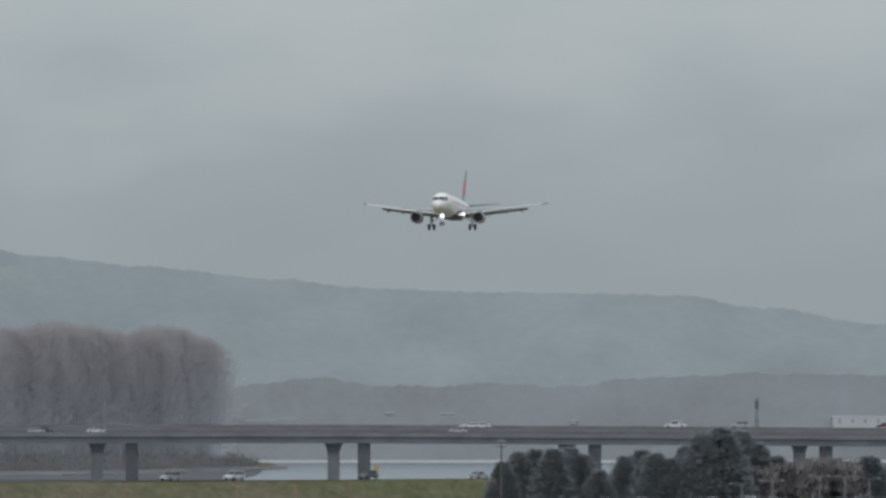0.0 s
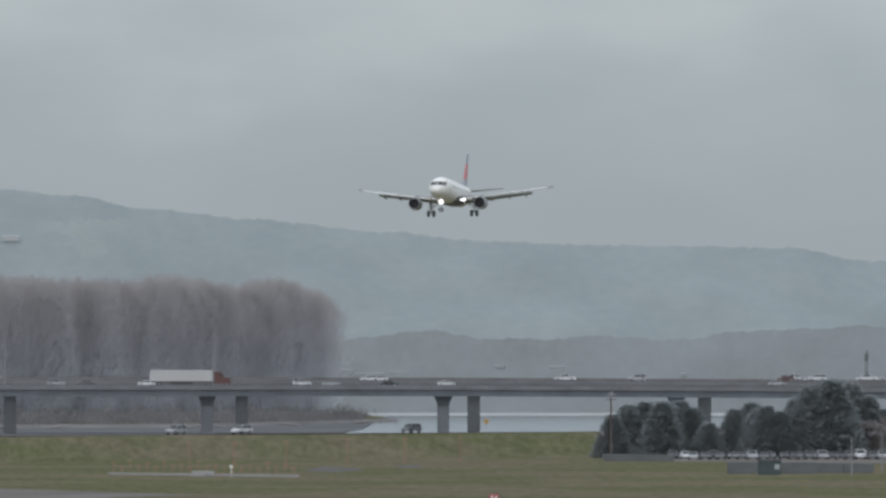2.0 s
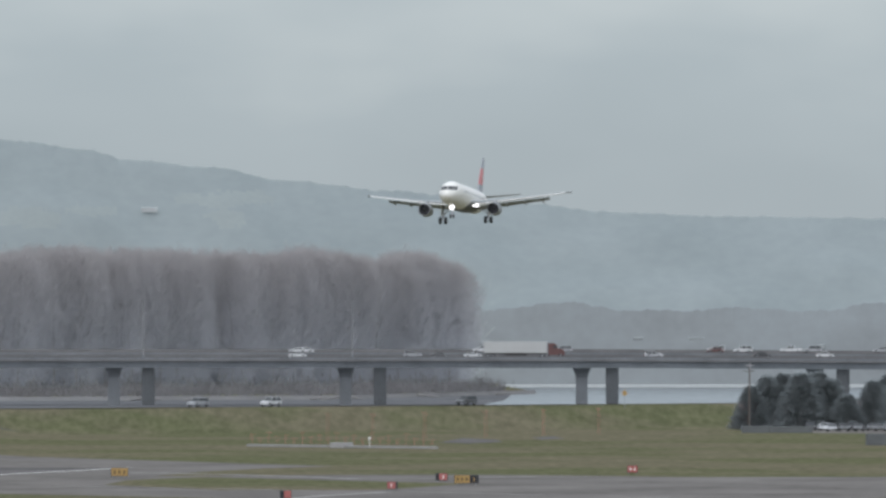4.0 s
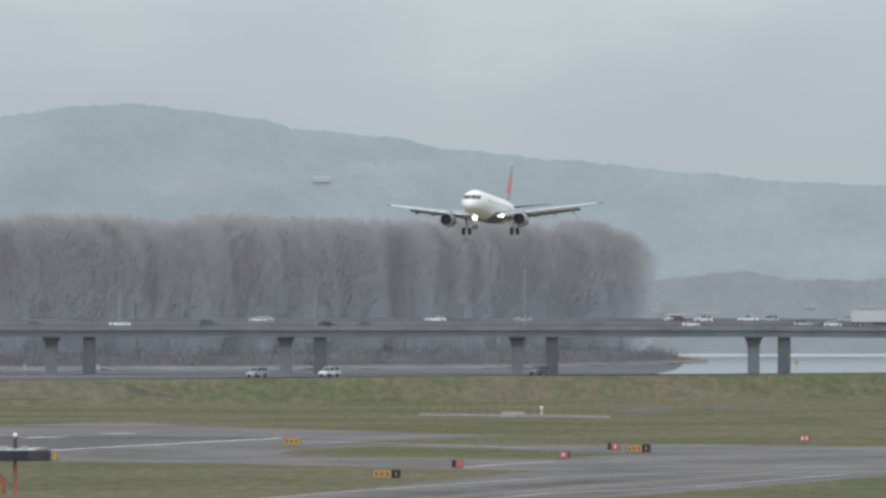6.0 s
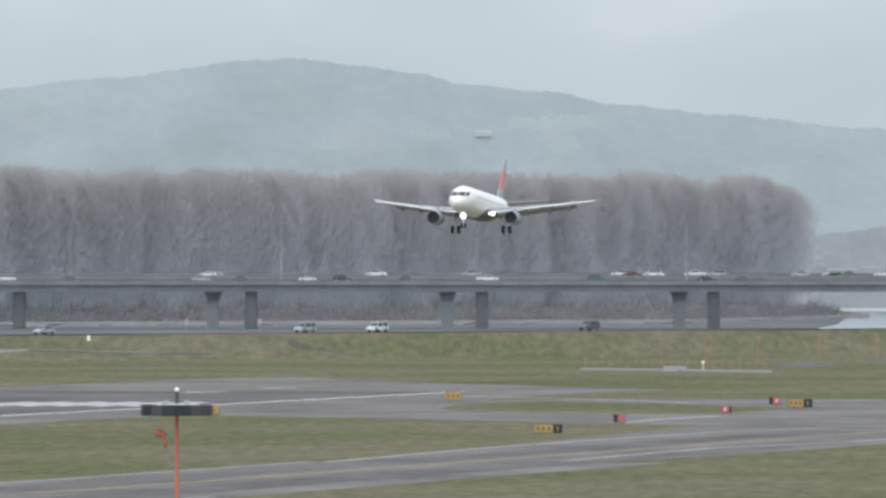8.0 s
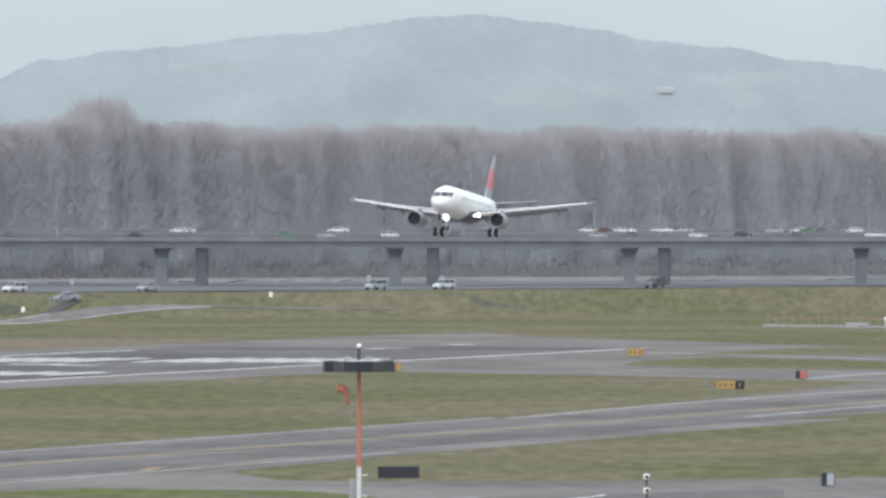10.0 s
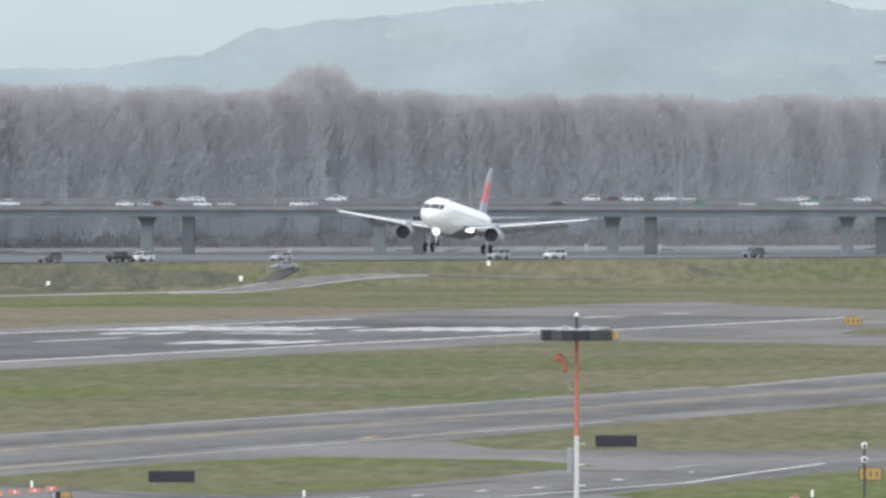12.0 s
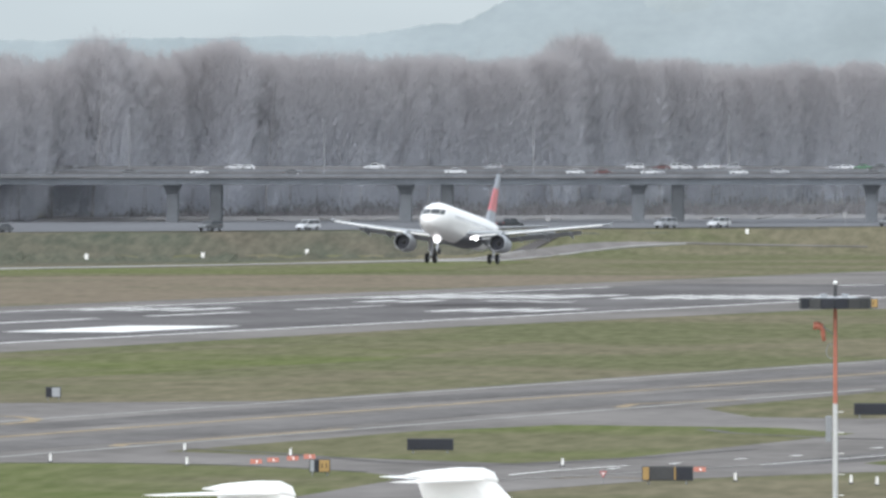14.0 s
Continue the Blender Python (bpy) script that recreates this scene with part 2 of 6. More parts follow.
def box(bm, c, s, rz=0.0, bevel=0.0, mi=0):
    r = bmesh.ops.create_cube(bm, size=1, matrix=Matrix.LocRotScale(c, Euler((0, 0, radians(rz))), s))
    fs = list({f for v in r["verts"] for f in v.link_faces})
    for f in fs:
        f.material_index = mi
    if bevel:
        bmesh.ops.bevel(bm, geom=list({ed for f in fs for ed in f.edges}), offset=bevel, segments=2, affect="EDGES", profile=0.6)
    return bm


def rod(bm, p0, p1, r0, r1=None, n=8, caps=True, mi=0):
    p0, p1 = Vector(p0), Vector(p1)
    r1 = r0 if r1 is None else r1
    d = (p1 - p0).normalized()
    a = d.orthogonal().normalized()
    b = d.cross(a)
    rings = []
    for p, r in ((p0, r0), (p1, r1)):
        rings.append([bm.verts.new(p + r * (a * math.cos(k * math.tau / n) + b * math.sin(k * math.tau / n))) for k in range(n)])
    for k in range(n):
        bm.faces.new((rings[0][k], rings[0][(k + 1) % n], rings[1][(k + 1) % n], rings[1][k])).material_index = mi
    if caps:
        bm.faces.new(rings[0][::-1]).material_index = mi
        bm.faces.new(rings[1]).material_index = mi
    return bm


def loft(bm, rings, closed=True, caps=True, mi=0):
    vs = [[bm.verts.new(p) for p in ring] for ring in rings]
    n = len(vs[0])
    for a, b in zip(vs, vs[1:]):
        for k in range(n if closed else n - 1):
            bm.faces.new((a[k], a[(k + 1) % n], b[(k + 1) % n], b[k])).material_index = mi
    if caps and closed:
        bm.faces.new(vs[0][::-1]).material_index = mi
        bm.faces.new(vs[-1]).material_index = mi
    bmesh.ops.recalc_face_normals(bm, faces=bm.faces[:])
    return bm


def sheet(name, pts, z, material, label, category="ground marking", kind="structure"):
    """A flat sheet on the ground."""
    bm = bmesh.new()
    bm.faces.new([bm.verts.new((x, y, z)) for x, y in pts])
    bm.normal_update()
    for f in bm.faces:
        if f.normal.z < 0:
            f.normal_flip()
    bmesh.ops.triangulate(bm, faces=bm.faces[:])
    return tagged(finish(name, bm, material), label, category, kind=kind)


def draped(name, pts, lift, material, label, category="ground marking"):
    """A sheet laid on the uneven ground; pts: bearings and dips of its outline."""
    bm = bmesh.new()
    bm.faces.new([bm.verts.new((u, v, 0)) for u, v in pts])
    bmesh.ops.triangulate(bm, faces=bm.faces[:])
    for k in range(4):
        long = [ed for ed in bm.edges if ed.calc_length() > 24]
        bmesh.ops.subdivide_edges(bm, edges=long, cuts=1)
        bmesh.ops.triangulate(bm, faces=bm.faces[:])
    for p in bm.verts:
        x, y, z = on_ground(p.co.x, p.co.y)
        p.co = (x, y, z + lift + 0.12 * smooth(0.02, 0.5, z))
    bm.normal_update()
    for f in bm.faces:
        if f.normal.z < 0:
            f.normal_flip()
    rim = bmesh.ops.extrude_edge_only(bm, edges=[ed for ed in bm.edges if ed.is_boundary])
    bmesh.ops.translate(bm, vec=(0, 0, -0.7), verts=[g for g in rim["geom"] if isinstance(g, bmesh.types.BMVert)])
    return tagged(finish(name, bm, material), label, category, kind="structure")


def on_ground(u, v):
    """Where the ground lies that is seen at a bearing and dip."""
    lo, hi = 600.0, EYE * FOCAL / v
    step = (hi - lo) / 300
    d = lo
    while d < hi and EYE - v * d / FOCAL > ground_z(d * u / FOCAL, d):
        d += step
    lo, hi = d - step, min(d, hi)
    for k in range(14):
        d = (lo + hi) / 2
        if EYE - v * d / FOCAL > ground_z(d * u / FOCAL, d):
            lo = d
        else:
            hi = d
    return d * u / FOCAL, d, ground_z(d * u / FOCAL, d)


# runway axis: s along it (away), w across it (to the right)
RC, RS = math.cos(radians(11)), math.sin(radians(11))


def rw(s, w):
    # the near edge of the runway draws in a little towards the camera
    x = 0.0
    if -60 < w < 60:
        x = (2.3 + 0.024 * max(0.0, -110 - s)) * min(1.0, max(0.0, (w + 31) / 57))
    return (-88 + s * RS + w * RC + x, 1671 + s * RC - w * RS)


# ---------------------------------------------------------------- ground, river and distance


LEVEE_Y, LEVEE_Z = 2650.0, 4.42  # where the levee road crosses x = 0, and its height


def road_q(x, y):
    """Distance past the levee road's middle."""
    return (y - LEVEE_Y - 1.356 * x) * 0.594


def smooth(a, b, v):
    v = min(1, max(0, (v - a) / (b - a)))
    return v * v * (3 - 2 * v)


def beach_y(x):
    """The island's waterline."""
    return 3854 + 0.84 * (x + 46) if x < 40 else 3926 + 5.7 * (x - 40)


def shore_y(x):
    """The front of the island's wood."""
    return 4145 + 2.05 * x if x > -96 else 3948 + 1.55 * (x + 96)


def ground_z(x, y):
    q = road_q(x, y)
    z = LEVEE_Z * smooth(-36, -6, q)
    z -= (LEVEE_Z + 3.0) * smooth(9, 40, q)
    if x < 105 + (y - 4400) * 0.02:
        z += 3.6 * smooth(-12, 60, y - beach_y(x))
    z += 3.9 * smooth(4830, 4880, y)
    return z


def build_ground():
    xs = [-3200, -1800, -1000, -700, -500] + [-400 + 12 * k for k in range(59)] + [400, 600, 900, 1500, 2600]
    ys = [-400, 0, 400, 700] + [900 + 150 * k for k in range(9)] + [2150 + 14 * k for k in range(203)]
    ys = sorted(set(ys)) + [4995]
    bm = bmesh.new()
    grid = [[bm.verts.new((x, y, ground_z(x, y))) for x in xs] for y in ys]
    for a, b in zip(grid, grid[1:]):
        for k in range(len(xs) - 1):
            bm.faces.new((a[k], a[k + 1], b[k + 1], b[k]))
    tagged(finish("ground", bm, M["grass"], smooth=True), "patchy green and tan winter grass of a flat airfield", "ground", kind="structure")


def build_bank():
    """The levee's rough slope: uneven tussocks from its foot to the road's verge."""
    bm = bmesh.new()
    grid = []
    for k in range(150):
        d = -600 + 3.4 * k
        row = []
        for j in range(9):
            q = -33 + 3.4 * j
            x, y = levee(d, q)
            bump = 0.30 * max(0.0, noise.noise((d * 0.05, q * 0.11, 3.0))) + 0.16 * max(0.0, noise.noise((d * 0.22, q * 0.3, 8.0)))
            fade = 1 - smooth(-20, -9, q)
            # cut away for the perimeter road
            cut = smooth(-1480, -1330, x * FOCAL / y) - smooth(-520, -300, x * FOCAL / y)
            fade = fade * (1 - cut) - 2.0 * cut
            row.append(bm.verts.new((x, y, ground_z(x, y) + (0.05 + (0.09 + bump) * fade if 0 < j < 8 else -0.1))))
        grid.append(row)
    for a, b in zip(grid, grid[1:]):
        for j in range(8):
            bm.faces.new((a[j], a[j + 1], b[j + 1], b[j]))
    bm.normal_update()
    for f in bm.faces:
        if f.normal.z < 0:
            f.normal_flip()
    tagged(finish("levee_bank", bm, M["bank"], smooth=True), "rough brown and green grass bank below the levee road", "bank", kind="structure")


def levee(d, q):
    """A point of the levee road: d along it, q across it."""
    return (d * 0.594 - q * 0.805, LEVEE_Y + d * 0.805 + q * 0.594)


build_ground()
build_bank()
sheet("river", [(-3200, 1200), (2600, 1200), (2600, 4990), (-3200, 4990)], -0.30, M["water"], "calm grey river reflecting an overcast sky", "water")


sheet("mudflat", [(-700, 2300), (-300, 2700), (30, 3290), (66, 3420), (78, 3730), (86, 3900), (100, 4385), (60, 4330), (-96, 4000), (-420, 3560), (-700, 3500)], -0.2, M["mud"], "dull grey-brown tidal mudflat under the bridge", "ground")


def hill_ridge(u, table):
    for (u0, v0), (u1, v1) in zip(table, table[1:]):
        if u <= u1:
            f = smooth(0, 1, (u - u0) / (u1 - u0))
            return v0 + (v1 - v0) * f
    return table[-1][1]


def build_hill(name, dist, depth, table, u0, u1, step, jag, base, material, label, rows_up=8, clearings=()):
    """A wooded slope that climbs away from its foot at dist to its crest; table: bearing and rise of the crest; clearings: bearings and dips of pastures."""
    bm = bmesh.new()
    rows = []
    us = [u0 + step * k for k in range(int((u1 - u0) / step) + 1)]
    for r in range(rows_up + 1):
        f = r / rows_up
        d = dist + depth * f
        row = []
        for u in us:
            top = hill_ridge(u, table)
            top += jag * (noise.noise((u * 0.013, 3.1, dist)) * 1.0 + noise.noise((u * 0.07, 7.7, dist)) * 0.7 + noise.noise((u * 0.31, 1.7, dist)) * 0.5)
            crest = EYE + (hill_ridge(u, table) + (top - hill_ridge(u, table)) * f ** 30) * (dist + depth) / FOCAL
            bend = f ** 0.8 + 0.06 * noise.noise((u * 0.006, f * 4, 9)) * math.sin(math.pi * f)
            row.append(bm.verts.new((u * d / FOCAL, d, base + (crest - base) * bend)))
        rows.append(row)
    for a, b in zip(rows, rows[1:]):
        for k in range(len(us) - 1):
            face = bm.faces.new((a[k], a[k + 1], b[k + 1], b[k]))
            u, v = us[k], (EYE - a[k].co.z) * FOCAL / a[k].co.y
            for cu, cv, hu, hv in clearings:
                if ((u - cu) / hu) ** 2 + ((v - cv) / hv) ** 2 < 1 + 1.1 * noise.noise((u * 0.03, v * 0.06, 2.0)) + 0.5 * noise.noise((u * 0.11, v * 0.2, 5.0)):
                    face.material_index = 1
    ob = finish(name, bm, material, smooth=True)
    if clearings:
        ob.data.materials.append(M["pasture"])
    return tagged(ob, label, "hill", kind="structure")


HILL = [(-4200, 150), (-2400, 190), (-1500, 200), (-1300, 222), (-1172, 270), (-1032, 288), (-732, 316), (-500, 345), (-400, 349), (-290, 338),
        (-190, 322), (-113, 306), (37, 291), (187, 266), (337, 251), (587, 229), (740, 212), (1000, 204), (1300, 200),
        (1450, 177), (1668, 147), (2400, 120), (4200, 90)]
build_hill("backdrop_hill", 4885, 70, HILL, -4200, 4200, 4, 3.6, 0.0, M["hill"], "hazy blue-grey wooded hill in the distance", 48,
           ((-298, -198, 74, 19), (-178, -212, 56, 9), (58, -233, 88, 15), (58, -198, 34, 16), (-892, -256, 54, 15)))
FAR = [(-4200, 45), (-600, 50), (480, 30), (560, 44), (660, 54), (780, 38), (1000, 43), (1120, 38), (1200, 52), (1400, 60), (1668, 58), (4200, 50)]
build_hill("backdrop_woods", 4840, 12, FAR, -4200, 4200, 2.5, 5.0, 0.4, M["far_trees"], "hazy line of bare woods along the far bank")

# ---------------------------------------------------------------- airfield pavements and paint
Z1, Z2, Z3, Z4 = 0.010, 0.018, 0.026, 0.034
sheet("runway", [rw(-900, -47), rw(150, -47), rw(459, -50), rw(500, -44), rw(435, -20), rw(383, 6), rw(334, 30), rw(296, 50), rw(262, 46), rw(214, 47), rw(160, 51), rw(55, 67), rw(-16, 51), rw(-200, 46), rw(-900, 46)],
      Z1, M["pavement"], "wide grey asphalt runway with worn shoulders", "runway")
sheet("runway_surface", [rw(-900, -33.5), rw(268, -33.5), rw(268, 27.5), rw(-900, 27.5)], Z2, M["runway"], "dark grooved asphalt between the runway edge lines", "runway")
sheet("taxiway_apron", [rw(55, 67), rw(160, 51), rw(182, 76), rw(185, 92), rw(174, 110), rw(162, 121), rw(170, 160), rw(90, 190), rw(-145, 174), rw(-300, 174),
                        rw(-380, 170), rw(-380, 146), rw(-222, 137), rw(-101, 129), rw(-93, 119), rw(-69, 102), rw(-16, 51)],
      Z1, M["pavement"], "grey asphalt taxiway joining the runway", "taxiway")
sheet("grass_island", [rw(56, 68), rw(110, 60), rw(150, 62), rw(106, 89.5), rw(77, 109), rw(8, 111), rw(4, 92)], Z2, M["grass"], "grass island between taxiways", "grass")
sheet("taxiway", [rw(-380, 142), rw(-380, 176.5), rw(-1100, 176.5), rw(-1100, 142)], Z1, M["pavement"], "long grey asphalt taxiway beside the runway", "taxiway")
sheet("taxiway_fillet", [rw(-620, 142), rw(-632, 125), rw(-700, 100), rw(-900, 100), rw(-900, 142)], Z1, M["pavement"], "grey asphalt turn-off to the runway", "taxiway")
sheet("taxiway_branch", [rw(-560, 176.5), rw(-605, 178), rw(-640, 179), rw(-672, 190), rw(-675, 198), rw(-673, 209), rw(-640, 240), rw(-720, 250), rw(-791, 240), rw(-830, 234),
                         rw(-853, 226), rw(-880, 224), rw(-960, 226), rw(-960, 200), rw(-847, 200), rw(-834, 190), rw(-822, 176.5)],
      Z1, M["pavement"], "grey asphalt taxiway branching to the apron", "taxiway")
sheet("grass_island", [rw(-789, 179.6), rw(-726, 179.4), rw(-702, 183.5), rw(-708, 200), rw(-726, 209), rw(-800, 211), rw(-816, 208), rw(-798, 190)], Z2, M["lush"], "grass island between taxiways", "grass")


def stripe(name, s0, s1, w, width, material=None, label="white painted runway line"):
    sheet(name, [rw(s0, w - width / 2), rw(s1, w - width / 2), rw(s1, w + width / 2), rw(s0, w + width / 2)], Z3, material or M["paint"], label)


stripe("edge_line", -900, 268, 26.5, 1.05)
stripe("edge_line", -900, 220, -31.5, 1.1)
for k in range(6):
    stripe("centre_line_dash", -114 - 66 * k, -71 - 66 * k, -6, 1.4)
stripe("centre_line_dash", -47, -5, -6.5, 1.0)
stripe("aiming_mark", -248, -195, 17.4, 11.6, label="large white painted aiming block")
stripe("aiming_mark", -239, -184, -25.5, 9.5, label="large white painted aiming block")
for k in range(3):
    stripe("touchdown_bar", -62, -32, 12.5 + 5 * k, 2.2)
    stripe("touchdown_bar", -62, -32, -17.5 - 5 * k, 2.2)
for k in range(6):
    stripe("threshold_stripe", 76, 122, 1.5 + 4.2 * k, 1.9)
    stripe("threshold_stripe", 76, 122, -7.5 - 4.2 * k, 1.9)
stripe("runway_number_stroke", 34, 52, -14, 2.4)
stripe("runway_number_stroke", 34, 52, -19, 2.4)
stripe("runway_number_stroke", 46, 51, -4, 7)
stripe("runway_number_stroke", 36, 41, 3, 5)
stripe("sealed_strip", -900, -150, 151, 6.5, M["sealed"], "darker sealed strip along the taxiway")
stripe("sealed_strip", -900, -150, 166, 8.0, M["sealed"], "darker sealed strip along the taxiway")
stripe("taxi_line", -1000, -120, 158, 1.1, M["yellow_paint"], "faded yellow taxiway centre line")
stripe("taxi_edge_line", -1000, -560, 174, 1.0, M["pale_line"], "pale worn taxiway edge line")
stripe("taxi_edge_line", -1000, -380, 144, 1.0, M["pale_line"], "pale worn taxiway edge line")

# levee road
sheet("levee_road", [levee(-600, -4), levee(420, -4), levee(420, 4), levee(-600, 4)], LEVEE_Z + 0.06, M["bridge_asphalt"], "two-lane grey asphalt road along the levee", "road")

# ---------------------------------------------------------------- bridge
BY = 3620.0
K = BY / FOCAL  # metres at the bridge per unit of bearing


def build_bridge(name, y, z_road, width, piers, flared, material, label):
    b = thing(name, label, "bridge", "motorway bridges")
    x0, x1 = -720, 640
    bm = bmesh.new()
    prof = [(-width / 2, -0.35), (-width / 2, 0.0), (width / 2, 0.0), (width / 2, -0.35), (width / 2 - 0.7, -0.75), (width / 2 - 1.3, -2.6), (-width / 2 + 1.3, -2.6), (-width / 2 + 0.7, -0.75)]
    loft(bm, [[(x, y + a, z_road + c) for a, c in prof] for x in (x0, -250, 0, 105, 260, x1)])
    for v in bm.verts:
        if v.co.x > 104:
            v.co.z -= (v.co.x - 105) * 0.006
    part("deck", bm, material, b)
    bm = bmesh.new()
    loft(bm, [[(x, y - width / 2 + 0.6, z_road + 0.004 - dz), (x, y + width / 2 - 0.6, z_road + 0.004 - dz), (x, y + width / 2 - 0.6, z_road + 0.02 - dz), (x, y - width / 2 + 0.6, z_road + 0.02 - dz)]
              for x, dz in ((x0, 0), (105, 0), (x1, (x1 - 105) * 0.006))])
    part("road_surface", bm, M["bridge_asphalt"], b)
    for side, up in ((-1, 0.22), (1, 0.22 if y < BY + 10 else 0.95)):
        bm = bmesh.new()
        yy = y + side * (width / 2 - 0.25)
        loft(bm, [[(x, yy - 0.25, z_road - 0.9), (x, yy + 0.25, z_road - 0.9), (x, yy + 0.18, z_road + up), (x, yy - 0.18, z_road + up)] for x in (x0, 105, x1)])
        for v in bm.verts:
            if v.co.x > 106:
                v.co.z -= (v.co.x - 105) * 0.006
        part("parapet", bm, M["parapet"], b)
    for u in piers:
        x = u * y / FOCAL
        bm = bmesh.new()
        top = z_road - 2.6
        if flared:
            rings = []
            for z, hw, hd in ((-4, 1.5, 1.7), (top - 2.4, 1.5, 1.7), (top - 1.3, 1.7, 2.6), (top - 0.5, 2.1, 3.6), (top, 2.3, 3.9)):
                rings.append([(x - hw, y - hd, z), (x + hw, y - hd, z), (x + hw, y + hd, z), (x - hw, y + hd, z)])
            loft(bm, rings)
        else:
            rings = []
            for z, hw, hd in ((-4, 1.6, 2.0), (top - 1.1, 1.6, 2.0), (top - 1.0, 1.7, 3.7), (top - 0.01, 1.7, 3.9)):
                rings.append([(x - hw, y - hd + 0.2, z), (x - hw + 0.2, y - hd, z), (x + hw - 0.2, y - hd, z), (x + hw, y - hd + 0.2, z), (x + hw, y + hd, z), (x - hw, y + hd, z)])
            loft(bm, rings)
        part("pier", bm, M["pier_concrete"] if flared else M["concrete_dark"], b)
    return b


build_bridge("motorway_bridge", BY, 12.0, 14.0, [-2208, -1793, -1378, -966, -553, -138, 272, 690, 1103, 1516], True, M["concrete"], "long grey concrete motorway bridge on flared piers")
build_bridge("motorway_bridge", BY + 30, 13.2, 14.0, [-2125, -1715, -1305, -896, -486, -77, 333, 744, 1153, 1563], False, M["concrete"], "long grey concrete motorway bridge on square piers")


def bridge_lamp():
    b = thing("street_lamp", "tall thin galvanised lamp post on the motorway bridge", "street lamp", "bridge lamps")
    bm = bmesh.new()
    rod(bm, (0, 0, 0), (0, 0, 14.2), 0.15, 0.10, 8)
    part("post", bm, M["pale_steel"], b)
    bm = bmesh.new()
    rod(bm, (0, 0, 14.1), (0, 2.2, 14.7), 0.10, 0.08, 6)
    part("arm", bm, M["pale_steel"], b)
    bm = bmesh.new()
    box(bm, (0, 2.6, 14.7), (0.4, 0.9, 0.2), bevel=0.05)
    part("lamp_head", bm, M["grey"], b)
    bm = bmesh.new()
    box(bm, (0, 0, 0.3), (0.7, 0.7, 0.6), bevel=0.06)
    part("plinth", bm, M["concrete"], b)
    return b


lamp_us = [-2226, -1873, -1526, -1154, -807, -433, -86, 285]
first = bridge_lamp()
first.matrix_basis = pose(lamp_us[0] * K, BY + 6.3, 12.02)
for u in lamp_us[1:]:
    copy_thing(first, pose(u * K, BY + 6.3, 12.02))

# ---------------------------------------------------------------- bare trees


def grow(bm, p, d, length, r, level, rnd):
    """A limb and the limbs that branch from it."""
    segs = 4 if level == 0 else 2
    pts = [Vector(p)]
    dd = Vector(d).normalized()
    for k in range(segs):
        dd = (dd + Vector((rnd.uniform(-1, 1), rnd.uniform(-1, 1), rnd.uniform(-0.1, 0.6))) * (0.06 if level == 0 else 0.14)).normalized()
        pts.append(pts[-1] + dd * length / segs)
    for k in range(segs):
        f0, f1 = k / segs, (k + 1) / segs
        rod(bm, pts[k], pts[k + 1], r * (1 - 0.7 * f0), r * (1 - 0.7 * f1), 6 if level == 0 else 3, caps=False)
    if level >= 2:
        return
    for k in range((15, 5)[level]):
        f = rnd.uniform(0.22 if level == 0 else 0.2, 1.0)
        i = min(segs - 1, int(f * segs))
        q = pts[i].lerp(pts[i + 1], f * segs - i)
        side = Vector((rnd.uniform(-1, 1), rnd.uniform(-1, 1), 0)).normalized()
        grow(bm, q, side + Vector((0, 0, rnd.uniform(0.9, 1.9))), length * rnd.uniform(0.24, 0.36) * (1.15 - 0.4 * f), r * 0.36 * (1.1 - 0.5 * f), level + 1, rnd)


def twigs(rnd, count, height, radius, low):
    """Fine upswept twigs, each a tapered sliver, that thin out towards the edge of an uneven crown."""
    verts, faces = [], []
    lobes = [rnd.uniform(0, math.tau) for k in range(4)]
    for k in range(count):
        f = low + (1 - low) * rnd.random() ** 0.85
        a, rr = rnd.uniform(0, math.tau), max(0.1, rnd.gauss(0.84, 0.2))
        lim = radius * max(0.12, (1 - min(1, abs((f - 0.52) / 0.50)) ** 3.2)) ** 0.5
        lim *= 1 + 0.10 * math.sin(2 * a + lobes[0] + 5 * f) + 0.07 * math.sin(11 * f + lobes[1] + a)
        p = Vector((rr * lim * math.cos(a), rr * lim * math.sin(a), f * height + rnd.gauss(0, 0.8)))
        d = (Vector((p.x, p.y, 0)) * 0.06 + Vector((rnd.gauss(0, 0.5), rnd.gauss(0, 0.5), 1 + rnd.gauss(0, 0.3)))).normalized()
        side = d.cross(Vector((rnd.uniform(-1, 1), rnd.uniform(-1, 1), 0.2))).normalized() * rnd.uniform(0.04, 0.08)
        n = len(verts)
        verts += [p - side, p + side, p + d * rnd.uniform(1.2, 2.8)]
        faces.append((n, n + 1, n + 2))
    return verts, faces


def mesh_part(name, verts, faces, material, parent):
    me = bpy.data.meshes.new(name)
    me.from_pydata([tuple(v) for v in verts], [], faces)
    me.materials.append(material)
    ob = new(name, me)
    ob.parent = parent
    return ob


def bare_tree(seed, height):
    rnd = random.Random(seed)
    t = thing("bare_tree", "tall leafless grey-brown cottonwood on the river island", "tree", "island trees")
    bt = bmesh.new()
    grow(bt, (0, 0, -1), (0, 0, 1), height * 0.9, 0.36, 0, rnd)
    part("trunk", bt, M["bark"], t)
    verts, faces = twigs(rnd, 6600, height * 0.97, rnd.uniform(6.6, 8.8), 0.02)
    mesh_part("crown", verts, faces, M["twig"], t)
    return t


